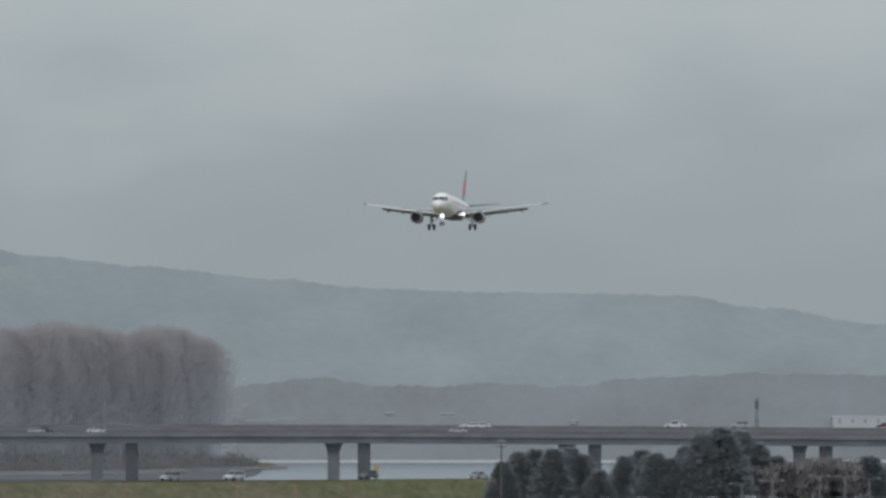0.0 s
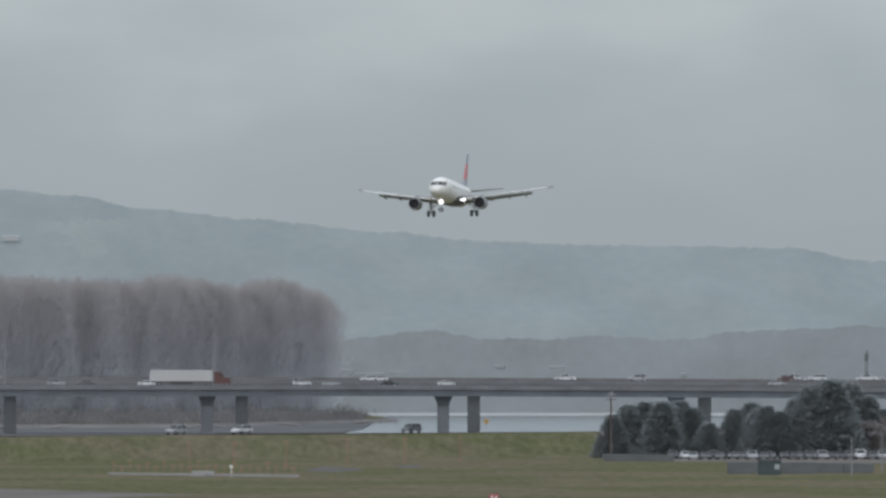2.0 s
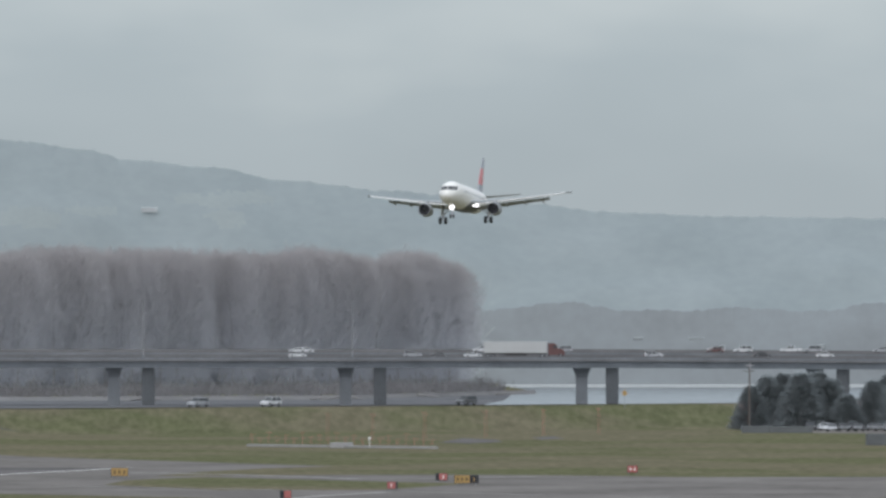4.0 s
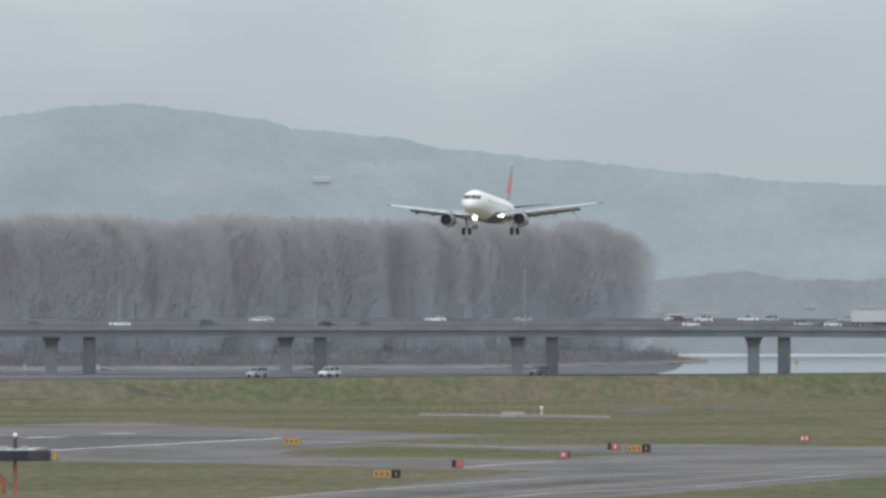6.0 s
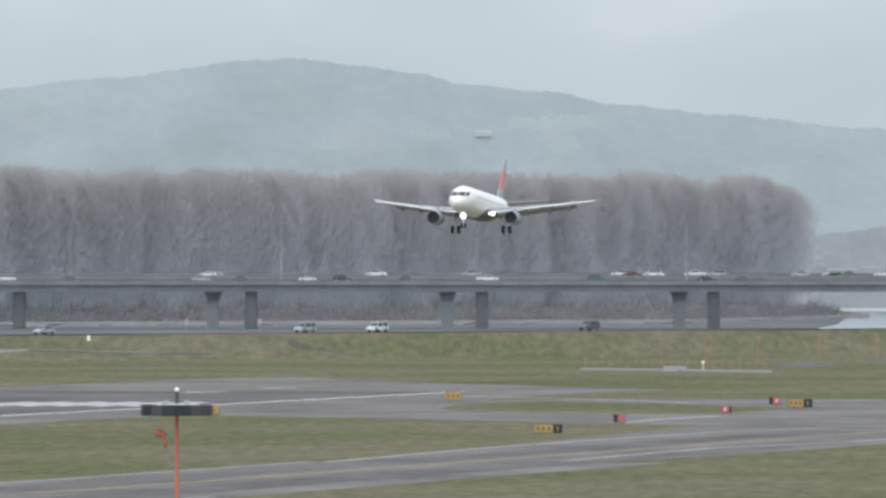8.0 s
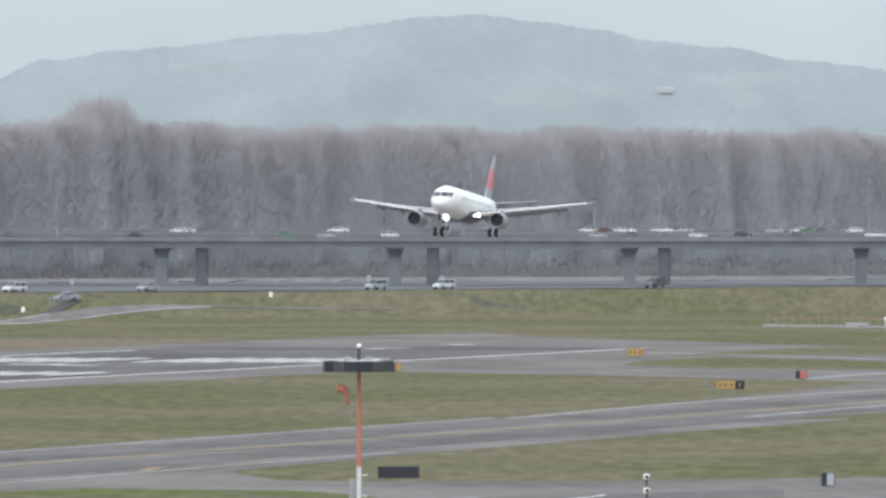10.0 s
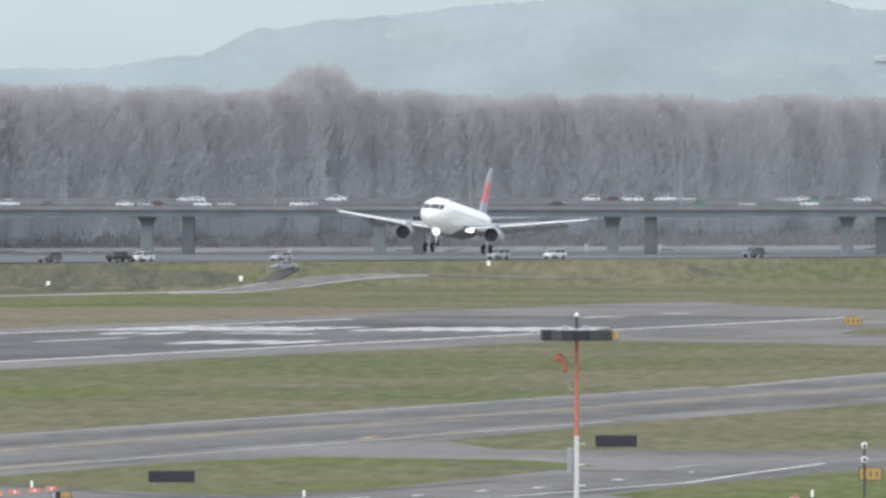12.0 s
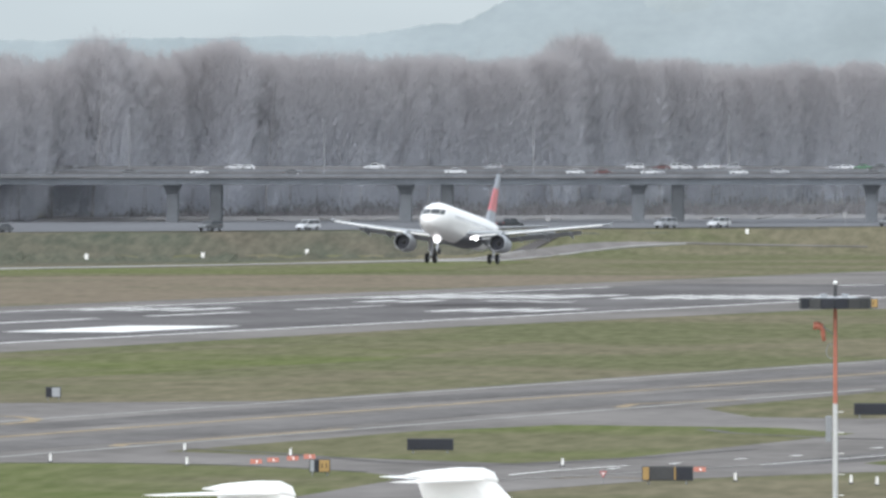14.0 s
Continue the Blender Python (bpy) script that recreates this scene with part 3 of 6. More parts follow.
def plant_island():
    rnd = random.Random(5)
    kinds = [bare_tree(k, 41) for k in range(7)]
    used = set()
    spots = []
    for row, (back, gap) in enumerate(((10, 5.2), (20, 5.6), (34, 7.5), (56, 8.5), (84, 10.0))):
        x = -415 + rnd.uniform(0, 6)
        while x < 88:
            spots.append((x + rnd.uniform(-2, 2), back + rnd.uniform(-6, 6)))
            x += gap * rnd.uniform(0.75, 1.25)
    for x, back in spots:
        y = shore_y(x) + back
        u = x * FOCAL / y
        if u > 470:
            continue
        rise = 0.06 * noise.noise((x * 0.045, 2.0, 0)) + 0.03 * noise.noise((x * 0.16, 9.0, 0))
        # a few giants stand over the rest
        rise += 0.18 * math.exp(-((u + 1072) / 38) ** 2) + 0.17 * math.exp(-((u + 1922) / 26) ** 2) + 0.10 * math.exp(-((u + 1718) / 34) ** 2)
        rise += 0.025 * smooth(-700, -1300, u)
        rise -= 0.05 * smooth(435, 470, u)
        h = 1.01 + rise + rnd.uniform(-0.05, 0.03)
        k = rnd.randrange(7)
        m = pose(x, y, ground_z(x, y), 0, 0, rnd.uniform(0, 360))
        if k not in used:
            used.add(k)
            ob = kinds[k]
            ob.matrix_basis = m
        else:
            ob = copy_thing(kinds[k], m)
        g = h * rnd.uniform(0.9, 1.15)
        ob.scale = (g, g, h)


plant_island()

# ---------------------------------------------------------------- aircraft
OFF = Vector((0, -1.7, 3.75))  # from the fuselage axis frame to the main wheels' middle


def shifted(bm):
    bmesh.ops.translate(bm, vec=OFF, verts=bm.verts[:])
    return bm


def foil(x, y_le, chord, z, thick, droop=0.0):
    """A wing section at span x."""
    top = [(0, 0), (0.04, 0.45), (0.15, 0.85), (0.4, 1.0), (0.7, 0.6), (1, 0.04)]
    low = [(0.7, -0.2), (0.4, -0.5), (0.15, -0.5), (0.04, -0.3)]
    return [(x, y_le + f * chord, z + g * thick * 0.5 - droop * f) for f, g in top + low]


def build_airliner():
    a = thing("airliner", "white twin-engined jet airliner on approach, wheels down, lights on", "aeroplane")
    # fuselage
    prof = [(-15.0, 0.05, 0.05, -0.55), (-14.85, 0.42, 0.38, -0.53), (-14.4, 0.82, 0.78, -0.46), (-13.7, 1.2, 1.18, -0.34), (-12.8, 1.52, 1.56, -0.2),
            (-11.6, 1.8, 1.87, -0.07), (-10.0, 1.95, 2.04, 0), (-7, 1.975, 2.07, 0), (-2, 1.975, 2.07, 0), (5, 1.975, 2.07, 0), (8, 1.9, 1.97, 0.08),
            (11, 1.62, 1.68, 0.33), (14, 1.1, 1.2, 0.75), (16.8, 0.55, 0.66, 1.12), (18.6, 0.18, 0.22, 1.38)]
    # long-body version: stretched ahead of and behind the wing
    prof = [(y - 1.6 if y < -6 else y + 2.1 if y > 6 else y, w, h, zc - 0.25) for y, w, h, zc in prof]
    n = 28
    bm = bmesh.new()
    loft(bm, [[(w * math.cos(k * math.tau / n), y, zc + h * math.sin(k * math.tau / n)) for k in range(n)] for y, w, h, zc in prof])
    part("fuselage", shifted(bm), M["white"], a, "glossy white fuselage", smooth=True)
    # windscreen panes wrapped round the nose
    for k, (x0, x1) in enumerate(((-1.40, -1.02), (-0.97, -0.05), (0.05, 0.97), (1.02, 1.40))):
        bm = bmesh.new()

        def skin(x, z):
            best = -15.5
            for (ya, wa, ha, za), (yb, wb, hb, zb) in zip(prof, prof[1:]):
                for s in range(60):
                    f = s / 60
                    w, h, zc, y = wa + (wb - wa) * f, ha + (hb - ha) * f, za + (zb - za) * f, ya + (yb - ya) * f
                    if (x / w) ** 2 + ((z - zc) / h) ** 2 <= 1:
                        return y - 0.06
            return best
        rows = []
        for z in (0.12, 0.34, 0.56, 0.76):
            rows.append([bm.verts.new((x0 + (x1 - x0) * s / 4, skin(x0 + (x1 - x0) * s / 4, z), z)) for s in range(5)])
        for ra, rb in zip(rows, rows[1:]):
            for s in range(4):
                bm.faces.new((ra[s], ra[s + 1], rb[s + 1], rb[s]))
        part("windscreen_pane", shifted(bm), M["glass"], a, "dark cockpit window")
    # cabin windows and doors
    for side in (-1, 1):
        pane = None
        for k in range(36):
            if pane is None:
                bm = bmesh.new()
                box(bm, (side * 1.945, -10.6, 0.20), (0.06, 0.24, 0.34), bevel=0.02)
                pane = part("cabin_window", shifted(bm), M["cabin"], a)
            else:
                ob = new("cabin_window", pane.data)
                ob.parent, ob.location = a, (0, 0.56 * k, 0)
    # belly fairing; the shade under the fuselage is put into its grey
    bm = bmesh.new()
    loft(bm, [[(w * math.cos(k * math.tau / 16), y, -1.55 + h * math.sin(k * math.tau / 16)) for k in range(16)]
              for y, w, h in ((-5.2, 0.4, 0.2), (-4.0, 1.75, 0.72), (-1, 2.1, 0.92), (3.5, 2.1, 0.92), (5.5, 1.5, 0.7), (7.0, 0.4, 0.2))])
    part("belly_fairing", shifted(bm), M["belly"], a, "grey belly fairing darkened for underside shade", smooth=True)
    for side in (-1, 1):
        bm = bmesh.new()
        sec = [(1.2, -4.1, 7.2, -1.25, 0.95), (6.3, -0.9, 4.0, -0.75, 0.55), (11.5, 1.9, 2.9, -0.02, 0.36), (16.9, 4.75, 1.55, 0.82, 0.2)]
        loft(bm, [foil(side * x, y, c, z, th) for x, y, c, z, th in sec])
        wing = part("wing", shifted(bm), M["grey"], a, "pale grey wing with flaps lowered", smooth=False)
        bm = bmesh.new()
        loft(bm, [foil(side * x, y, c, z, th, droop=dr) for x, y, c, z, th, dr in ((2.0, 3.0, 1.5, -1.4, 0.22, 0.6), (6.2, 3.0, 1.3, -0.92, 0.2, 0.5), (13.5, 4.95, 0.85, 0.0, 0.14, 0.35))])
        part("flap", shifted(bm), M["grey"], wing)
        bm = bmesh.new()
        loft(bm, [foil(side * x, y, c, z, th, droop=-0.10) for x, y, c, z, th in ((2.4, -3.75, 0.7, -1.55, 0.26), (6.3, -1.5, 0.6, -1.0, 0.22), (16.3, 4.0, 0.4, 0.60, 0.12))])
        part("slat", shifted(bm), M["white"], wing)
        for x, y, z in ((6.6, 2.6, -1.1), (9.6, 3.6, -0.7), (12.4, 4.4, -0.35)):
            bm = bmesh.new()
            loft(bm, [[(side * x + w * math.cos(k * math.tau / 8), y + d, z - 0.25 * abs(d) * (d > 0) + h * math.sin(k * math.tau / 8)) for k in range(8)]
                      for d, w, h in ((-1.5, 0.05, 0.05), (-0.6, 0.2, 0.26), (0.6, 0.2, 0.28), (1.9, 0.04, 0.06))])
            part("flap_fairing", shifted(bm), M["grey"], wing)
        bm = bmesh.new()
        loft(bm, [[(side * 16.95 - 0.04, y, z) for y, z in ((5.7, 0.65), (4.9, 0.82), (5.9, 1.12), (6.3, 1.1), (6.3, 0.82), (6.2, 0.68))],
                  [(side * 16.95 + 0.04, y, z) for y, z in ((5.7, 0.65), (4.9, 0.82), (5.9, 1.12), (6.3, 1.1), (6.3, 0.82), (6.2, 0.68))]])
        part("wingtip_fence", shifted(bm), M["grey"], wing)
        # engine
        bm = bmesh.new()
        ex, ez = side * 5.75, -2.35
        ring = lambda y, r: [(ex + 0.89 * r * math.cos(k * math.tau / 24), y, ez + 0.89 * r * math.sin(k * math.tau / 24)) for k in range(24)]
        loft(bm, [ring(-5.15, 1.08), ring(-5.05, 1.13), ring(-4.4, 1.2), ring(-3.2, 1.22), ring(-2.0, 1.12), ring(-1.2, 0.98)], caps=False)
        engine = part("engine", shifted(bm), M["grey"], a, "pale grey engine nacelle", smooth=True)
        bm = bmesh.new()
        loft(bm, [ring(-5.14, 1.035), ring(-5.20, 1.06), ring(-5.16, 1.10), ring(-5.02, 1.15)], caps=False)
        part("intake_lip", shifted(bm), M["metal"], engine, "bare metal intake lip", smooth=True)
        bm = bmesh.new()
        loft(bm, [ring(-5.13, 1.05), ring(-4.8, 1.0), ring(-4.2, 0.96)], caps=False)
        part("intake_duct", shifted(bm), M["char"], engine, "dark intake duct", smooth=True)
        bm = bmesh.new()
        loft(bm, [ring(-4.25, 0.94), ring(-4.2, 0.3)], caps=True)
        part("fan", shifted(bm), M["black"], engine, "dark fan disc")
        bm = bmesh.new()
        loft(bm, [ring(-4.75, 0.03), ring(-4.6, 0.14), ring(-4.2, 0.28)])
        part("spinner", shifted(bm), M["char"], engine)
        bm = bmesh.new()
        loft(bm, [ring(-1.4, 0.72), ring(-0.2, 0.5)], caps=True)
        part("exhaust", shifted(bm), M["char"], engine)
        bm = bmesh.new()
        loft(bm, [[(ex - 0.14, y, z), (ex + 0.14, y, z), (ex + 0.14, y2, z2), (ex - 0.14, y2, z2)] for y, z, y2, z2 in ((-4.2, -1.25, 0.2, -1.4), (-2.8, -0.75, 1.2, -0.8))])
        part("pylon", shifted(bm), M["grey"], engine)
        # tailplane
        bm = bmesh.new()
        loft(bm, [foil(side * x, y, c, z, th) for x, y, c, z, th in ((0.5, 15.5, 3.7, 1.05, 0.42), (6.2, 19.0, 1.4, 1.65, 0.16))])
        part("tailplane", shifted(bm), M["grey"], a)
        # main gear
        gx = side * 3.795
        bm = bmesh.new()
        rod(bm, (gx, 1.7, -3.7), (gx * 0.98, 1.9, -1.1), 0.16, 0.2, 10)
        rod(bm, (gx, 1.7, -2.9), (gx * 0.55, 1.8, -1.5), 0.09, 0.09, 8)
        gear = part("main_gear", shifted(bm), M["metal"], a, "extended main landing gear leg")
        bm = bmesh.new()
        box(bm, (gx * 1.06, 1.7, -2.0), (0.08, 0.9, 1.9), bevel=0.03)
        part("gear_door", shifted(bm), M["white"], gear)
        for dx in (-0.47, 0.47):
            bm = bmesh.new()
            wx = gx + dx
            loft(bm, [[(wx + o, 1.7 + r * math.cos(k * math.tau / 20), -3.75 + r * math.sin(k * math.tau / 20)) for k in range(20)]
                      for o, r in ((-0.2, 0.36), (-0.2, 0.52), (-0.13, 0.585), (0.13, 0.585), (0.2, 0.52), (0.2, 0.36))])
            wheel = part("wheel", shifted(bm), M["dark"], gear, "black tyre")
            bm = bmesh.new()
            rod(bm, (wx - 0.21, 1.7, -3.75), (wx + 0.21, 1.7, -3.75), 0.26, 0.26, 12)
            part("rim", shifted(bm), M["metal"], wheel)
    # fin in three bands of colour
    def fin_section(z):
        f = (z - 1.35) / 6.15
        return 12.9 + 5.5 * f, 4.8 - 2.8 * f, 0.46 - 0.26 * f
    fin = None
    for nm, za, zb, mm, lab in (("fin", 1.35, 3.1, "fin_blue", "blue-grey fin base"), ("fin_band", 3.1, 5.9, "fin_red", "red tail emblem panel"), ("fin_tip", 5.9, 7.8, "fin_blue", "blue-grey fin tip")):
        bm = bmesh.new()
        rings = []
        for z in (za, zb):
            y, c, th = fin_section(z)
            rings.append([(p[2] - z, p[1], z) for p in foil(0, y, c, z, th)])
            rings[-1] = [(th * 0.5 * g, y + f * c, z) for f, g in ((0, 0), (0.08, 0.7), (0.3, 1), (0.7, 0.6), (1, 0.05), (1, -0.05), (0.7, -0.6), (0.3, -1), (0.08, -0.7))]
        loft(bm, rings)
        ob = part(nm, shifted(bm), M[mm], fin or a, lab)
        fin = fin or ob
    # nose gear
    bm = bmesh.new()
    rod(bm, (0, -11.4, -3.9), (0, -11.2, -1.9), 0.11, 0.14, 10)
    rod(bm, (0, -11.4, -3.0), (0, -10.0, -1.9), 0.06, 0.06, 8)
    gear = part("nose_gear", shifted(bm), M["metal"], a, "extended nose landing gear leg")
    for dx in (-0.25, 0.25):
        bm = bmesh.new()
        loft(bm, [[(dx + o, -11.4 + r * math.cos(k * math.tau / 16), -3.95 + r * math.sin(k * math.tau / 16)) for k in range(16)]
                  for o, r in ((-0.11, 0.22), (-0.11, 0.33), (-0.06, 0.38), (0.06, 0.38), (0.11, 0.33), (0.11, 0.22))])
        part("wheel", shifted(bm), M["dark"], gear, "black tyre")
        bm = bmesh.new()
        box(bm, (dx * 1.8, -11.7, -2.3), (0.05, 1.2, 0.7), bevel=0.02)
        part("gear_door", shifted(bm), M["white"], gear)
    # landing lights
    for x, y, z, r in ((0.12, -12.0, -2.6, 0.40), (2.9, -3.9, -1.75, 0.30), (2.3, -3.7, -1.75, 0.18)):
        bm = bmesh.new()
        loft(bm, [[(x + rr * math.cos(k * math.tau / 16), y + o, z + rr * math.sin(k * math.tau / 16)) for k in range(16)] for o, rr in ((0.05, r * 0.7), (-0.02, r), (-0.14, r * 0.6), (-0.18, 0.02))])
        part("landing_light", shifted(bm), M["lamp_white"], a, "blazing white landing light", smooth=True)
    return a


airliner = build_airliner()


# ---------------------------------------------------------------- brush along the island's foot


def brush_clump(verts, faces, rnd, x, y, z, r, h, count):
    for k in range(count):
        p = Vector((x + rnd.gauss(0, r * 0.5), y + rnd.gauss(0, r * 0.5), z + abs(rnd.gauss(0, h * 0.4))))
        d = Vector((rnd.gauss(0, 0.5), rnd.gauss(0, 0.5), 1)).normalized()
        side = d.cross(Vector((rnd.uniform(-1, 1), rnd.uniform(-1, 1), 0.1))).normalized() * rnd.uniform(0.1, 0.22)
        n = len(verts)
        verts += [p - side, p + side, p + d * rnd.uniform(0.8, 2.2)]
        faces.append((n, n + 1, n + 2))


def island_brush():
    rnd = random.Random(11)
    verts, faces = [], []
    for k in range(2300):
        x = rnd.uniform(-430, 94)
        near = beach_y(x) + 4
        y = near + (max(shore_y(x), near) + 14 - near) * rnd.random()
        brush_clump(verts, faces, rnd, x, y, ground_z(x, y), rnd.uniform(1.5, 3.8), rnd.uniform(1.2, 5.0), 34)
    me = bpy.data.meshes.new("brush")
    me.from_pydata([tuple(v) for v in verts], [], faces)
    me.materials.append(M["brush"])
    tagged(new("brush", me), "tangled grey-brown winter brush along the island shore", "brush", kind="stuff")
    # driftwood and sand along the waterline
    bm = bmesh.new()
    rows = []
    for k in range(70):
        x = -420 + k * 7.6
        wob = 3 * noise.noise((x * 0.05, 4, 4))
        y = beach_y(x) - 2 + wob
        wid = 5 + 4 * noise.noise((x * 0.09, 8, 1))
        rows.append((bm.verts.new((x, y - wid, -0.15)), bm.verts.new((x, y, 0.35)), bm.verts.new((x, y + wid, 0.95))))
    for a, b in zip(rows, rows[1:]):
        bm.faces.new((a[0], b[0], b[1], a[1]))
        bm.faces.new((a[1], b[1], b[2], a[2]))
    tagged(finish("island_beach", bm, M["sand"]), "thin strip of pale sand along the island", "beach", kind="structure")
    log = None
    for k in range(46):
        x = rnd.uniform(-400, 96)
        y = beach_y(x) - rnd.uniform(-2, 30)
        m = pose(x, y, 0.1, 0, rnd.uniform(-8, 8), rnd.uniform(-35, 35))
        if log is None:
            bm = bmesh.new()
            rod(bm, (-3.5, 0, 0), (0.5, 0, 0.25), 0.34, 0.28, 7)
            rod(bm, (0.5, 0, 0.25), (4, 0.3, 0.2), 0.28, 0.14, 7)
            rod(bm, (-1, 0, 0.2), (0.4, 0.5, 1.3), 0.12, 0.05, 5)
            log = tagged(finish("driftwood_log", bm, M["drift"]), "bleached driftwood log on the mudflat", "log", "driftwood logs")
            log.matrix_basis = m
        else:
            copy_thing(log, m)


M["brush"] = mat("winter_brush", (0.27, 0.262, 0.27), 0.95, spec=0.0, thru=0.45, var=0.25, scale=0.06)
M["drift"] = mat("bleached_driftwood", (0.25, 0.24, 0.235), 0.9, var=0.2, scale=0.5)
island_brush()

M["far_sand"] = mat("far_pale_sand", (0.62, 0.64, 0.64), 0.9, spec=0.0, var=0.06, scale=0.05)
# pale far beach under the distant woods
bm = bmesh.new()
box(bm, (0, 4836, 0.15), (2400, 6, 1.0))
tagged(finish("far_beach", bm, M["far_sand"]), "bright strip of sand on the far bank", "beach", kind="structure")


def far_house(u, v, w, h, dist, roof, walls="white", name="house", label="small pale house on the far bank", deep=3.0, thick=6.0):
    """A gabled house; u, v: bearing and dip of its foot."""
    b = thing(name, label, "house", "far houses", at=(u * dist / FOCAL, dist, EYE - v * dist / FOCAL))
    bm = bmesh.new()
    box(bm, (0, 0, (h - deep) / 2), (w, thick, h + deep))
    part("wall", bm, M[walls], b)
    bm = bmesh.new()
    loft(bm, [[(x, -thick / 2 - 0.2, h), (x, thick / 2 + 0.2, h), (x, 0, h + 0.3)] for x in (-w / 2 - 0.1, w / 2 + 0.1)])
    part("roof", bm, M[roof], b)
    for k in range(int(w / 4) if w > 6.5 else 0):
        bm = bmesh.new()
        box(bm, (-w / 2 + (k + 0.5) * w / max(2, int(w / 4)), -thick / 2 - 0.02, h * 0.5), (0.9, 0.1, h * 0.5))
        part("window", bm, M["far_grey"], b)


# distance haze mixed into the base colours of the far houses
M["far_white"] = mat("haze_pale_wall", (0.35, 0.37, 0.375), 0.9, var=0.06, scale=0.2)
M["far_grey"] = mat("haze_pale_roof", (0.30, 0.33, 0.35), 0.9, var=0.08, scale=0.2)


def on_slope(u, v, dist, depth, table, base):
    """How far off a slope lies that is seen at a bearing and dip."""
    crest = EYE + hill_ridge(u, table) * (dist + depth) / FOCAL
    for k in range(400):
        d = dist + depth * k / 400
        if base + (crest - base) * (k / 400) ** 0.8 >= EYE - v * d / FOCAL:
            return d
    return dist


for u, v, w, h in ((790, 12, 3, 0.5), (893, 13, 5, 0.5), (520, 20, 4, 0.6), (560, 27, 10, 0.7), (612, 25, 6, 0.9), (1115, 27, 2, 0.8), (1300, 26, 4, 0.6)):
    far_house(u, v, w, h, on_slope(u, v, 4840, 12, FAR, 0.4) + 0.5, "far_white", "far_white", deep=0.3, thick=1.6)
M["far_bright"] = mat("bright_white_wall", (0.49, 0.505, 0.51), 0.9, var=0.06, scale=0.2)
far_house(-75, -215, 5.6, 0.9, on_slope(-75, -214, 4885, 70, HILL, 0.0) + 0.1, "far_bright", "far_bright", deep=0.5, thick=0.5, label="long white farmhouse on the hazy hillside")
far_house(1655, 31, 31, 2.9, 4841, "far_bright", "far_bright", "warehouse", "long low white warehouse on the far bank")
# radio tower
b = thing("radio_tower", "slim dark radio tower beyond the bridge", "tower", at=(1440 * 4300 / FOCAL, 4300, -2))
for k in range(3):
    bm = bmesh.new()
    a = k * math.tau / 3
    rod(bm, (1.0 * math.cos(a), 1.0 * math.sin(a), 0), (0.25 * math.cos(a), 0.25 * math.sin(a), 23.5), 0.16, 0.12, 6)
    part("leg", bm, M["container"], b)
for z in (4, 8, 12, 16, 20):
    bm = bmesh.new()
    r = 1.0 - 0.032 * z
    for k in range(3):
        a0, a1 = k * math.tau / 3, (k + 1) * math.tau / 3
        rod(bm, (r * math.cos(a0), r * math.sin(a0), z), (r * math.cos(a1), r * math.sin(a1), z + 1.5), 0.08, 0.08, 5)
    part("brace", bm, M["container"], b)
bm = bmesh.new()
box(bm, (0, 0, 21.5), (1.1, 1.1, 2.2), bevel=0.1)
part("antenna_panel", bm, M["container"], b)

# ---------------------------------------------------------------- road vehicles
PAINTS = {}


def paint_of(colour):
    if colour not in PAINTS:
        col = dict(white=(0.68, 0.69, 0.70), silver=(0.40, 0.41, 0.43), dark=(0.035, 0.037, 0.042), grey=(0.12, 0.125, 0.13), red=(0.115, 0.045, 0.042), teal=(0.05, 0.12, 0.13),
                   blue=(0.06, 0.10, 0.20), green=(0.09, 0.22, 0.12), tan=(0.33, 0.29, 0.24))[colour]
        PAINTS[colour] = mat("car_paint_" + colour, col, 0.3, var=0.06, scale=0.5)
    return PAINTS[colour]


SHAPES = {
    # side outline of the body, then of the cabin (foot and roof), then half width and wheel places
    "car": ([(-2.3, 0.45), (-2.28, 0.85), (-1.7, 0.95), (0.9, 0.93), (1.9, 0.80), (2.28, 0.62), (2.3, 0.35), (-2.2, 0.28)], (-1.75, 1.15, -1.0, 0.35, 0.93, 1.44), 0.88, (-1.4, 1.42)),
    "suv": ([(-2.35, 0.5), (-2.35, 1.05), (-1.9, 1.08), (1.0, 1.06), (2.0, 0.98), (2.32, 0.8), (2.35, 0.42), (-2.25, 0.38)], (-2.25, 1.2, -2.0, 0.45, 1.06, 1.78), 0.93, (-1.42, 1.45)),
    "pickup": ([(-2.8, 0.55), (-2.8, 1.12), (-0.85, 1.12), (1.3, 1.08), (2.5, 1.0), (2.75, 0.8), (2.8, 0.45), (-2.7, 0.42)], (-0.85, 1.35, -0.7, 0.65, 1.08, 1.82), 0.97, (-1.75, 1.8)),
}
VEHICLES = {}


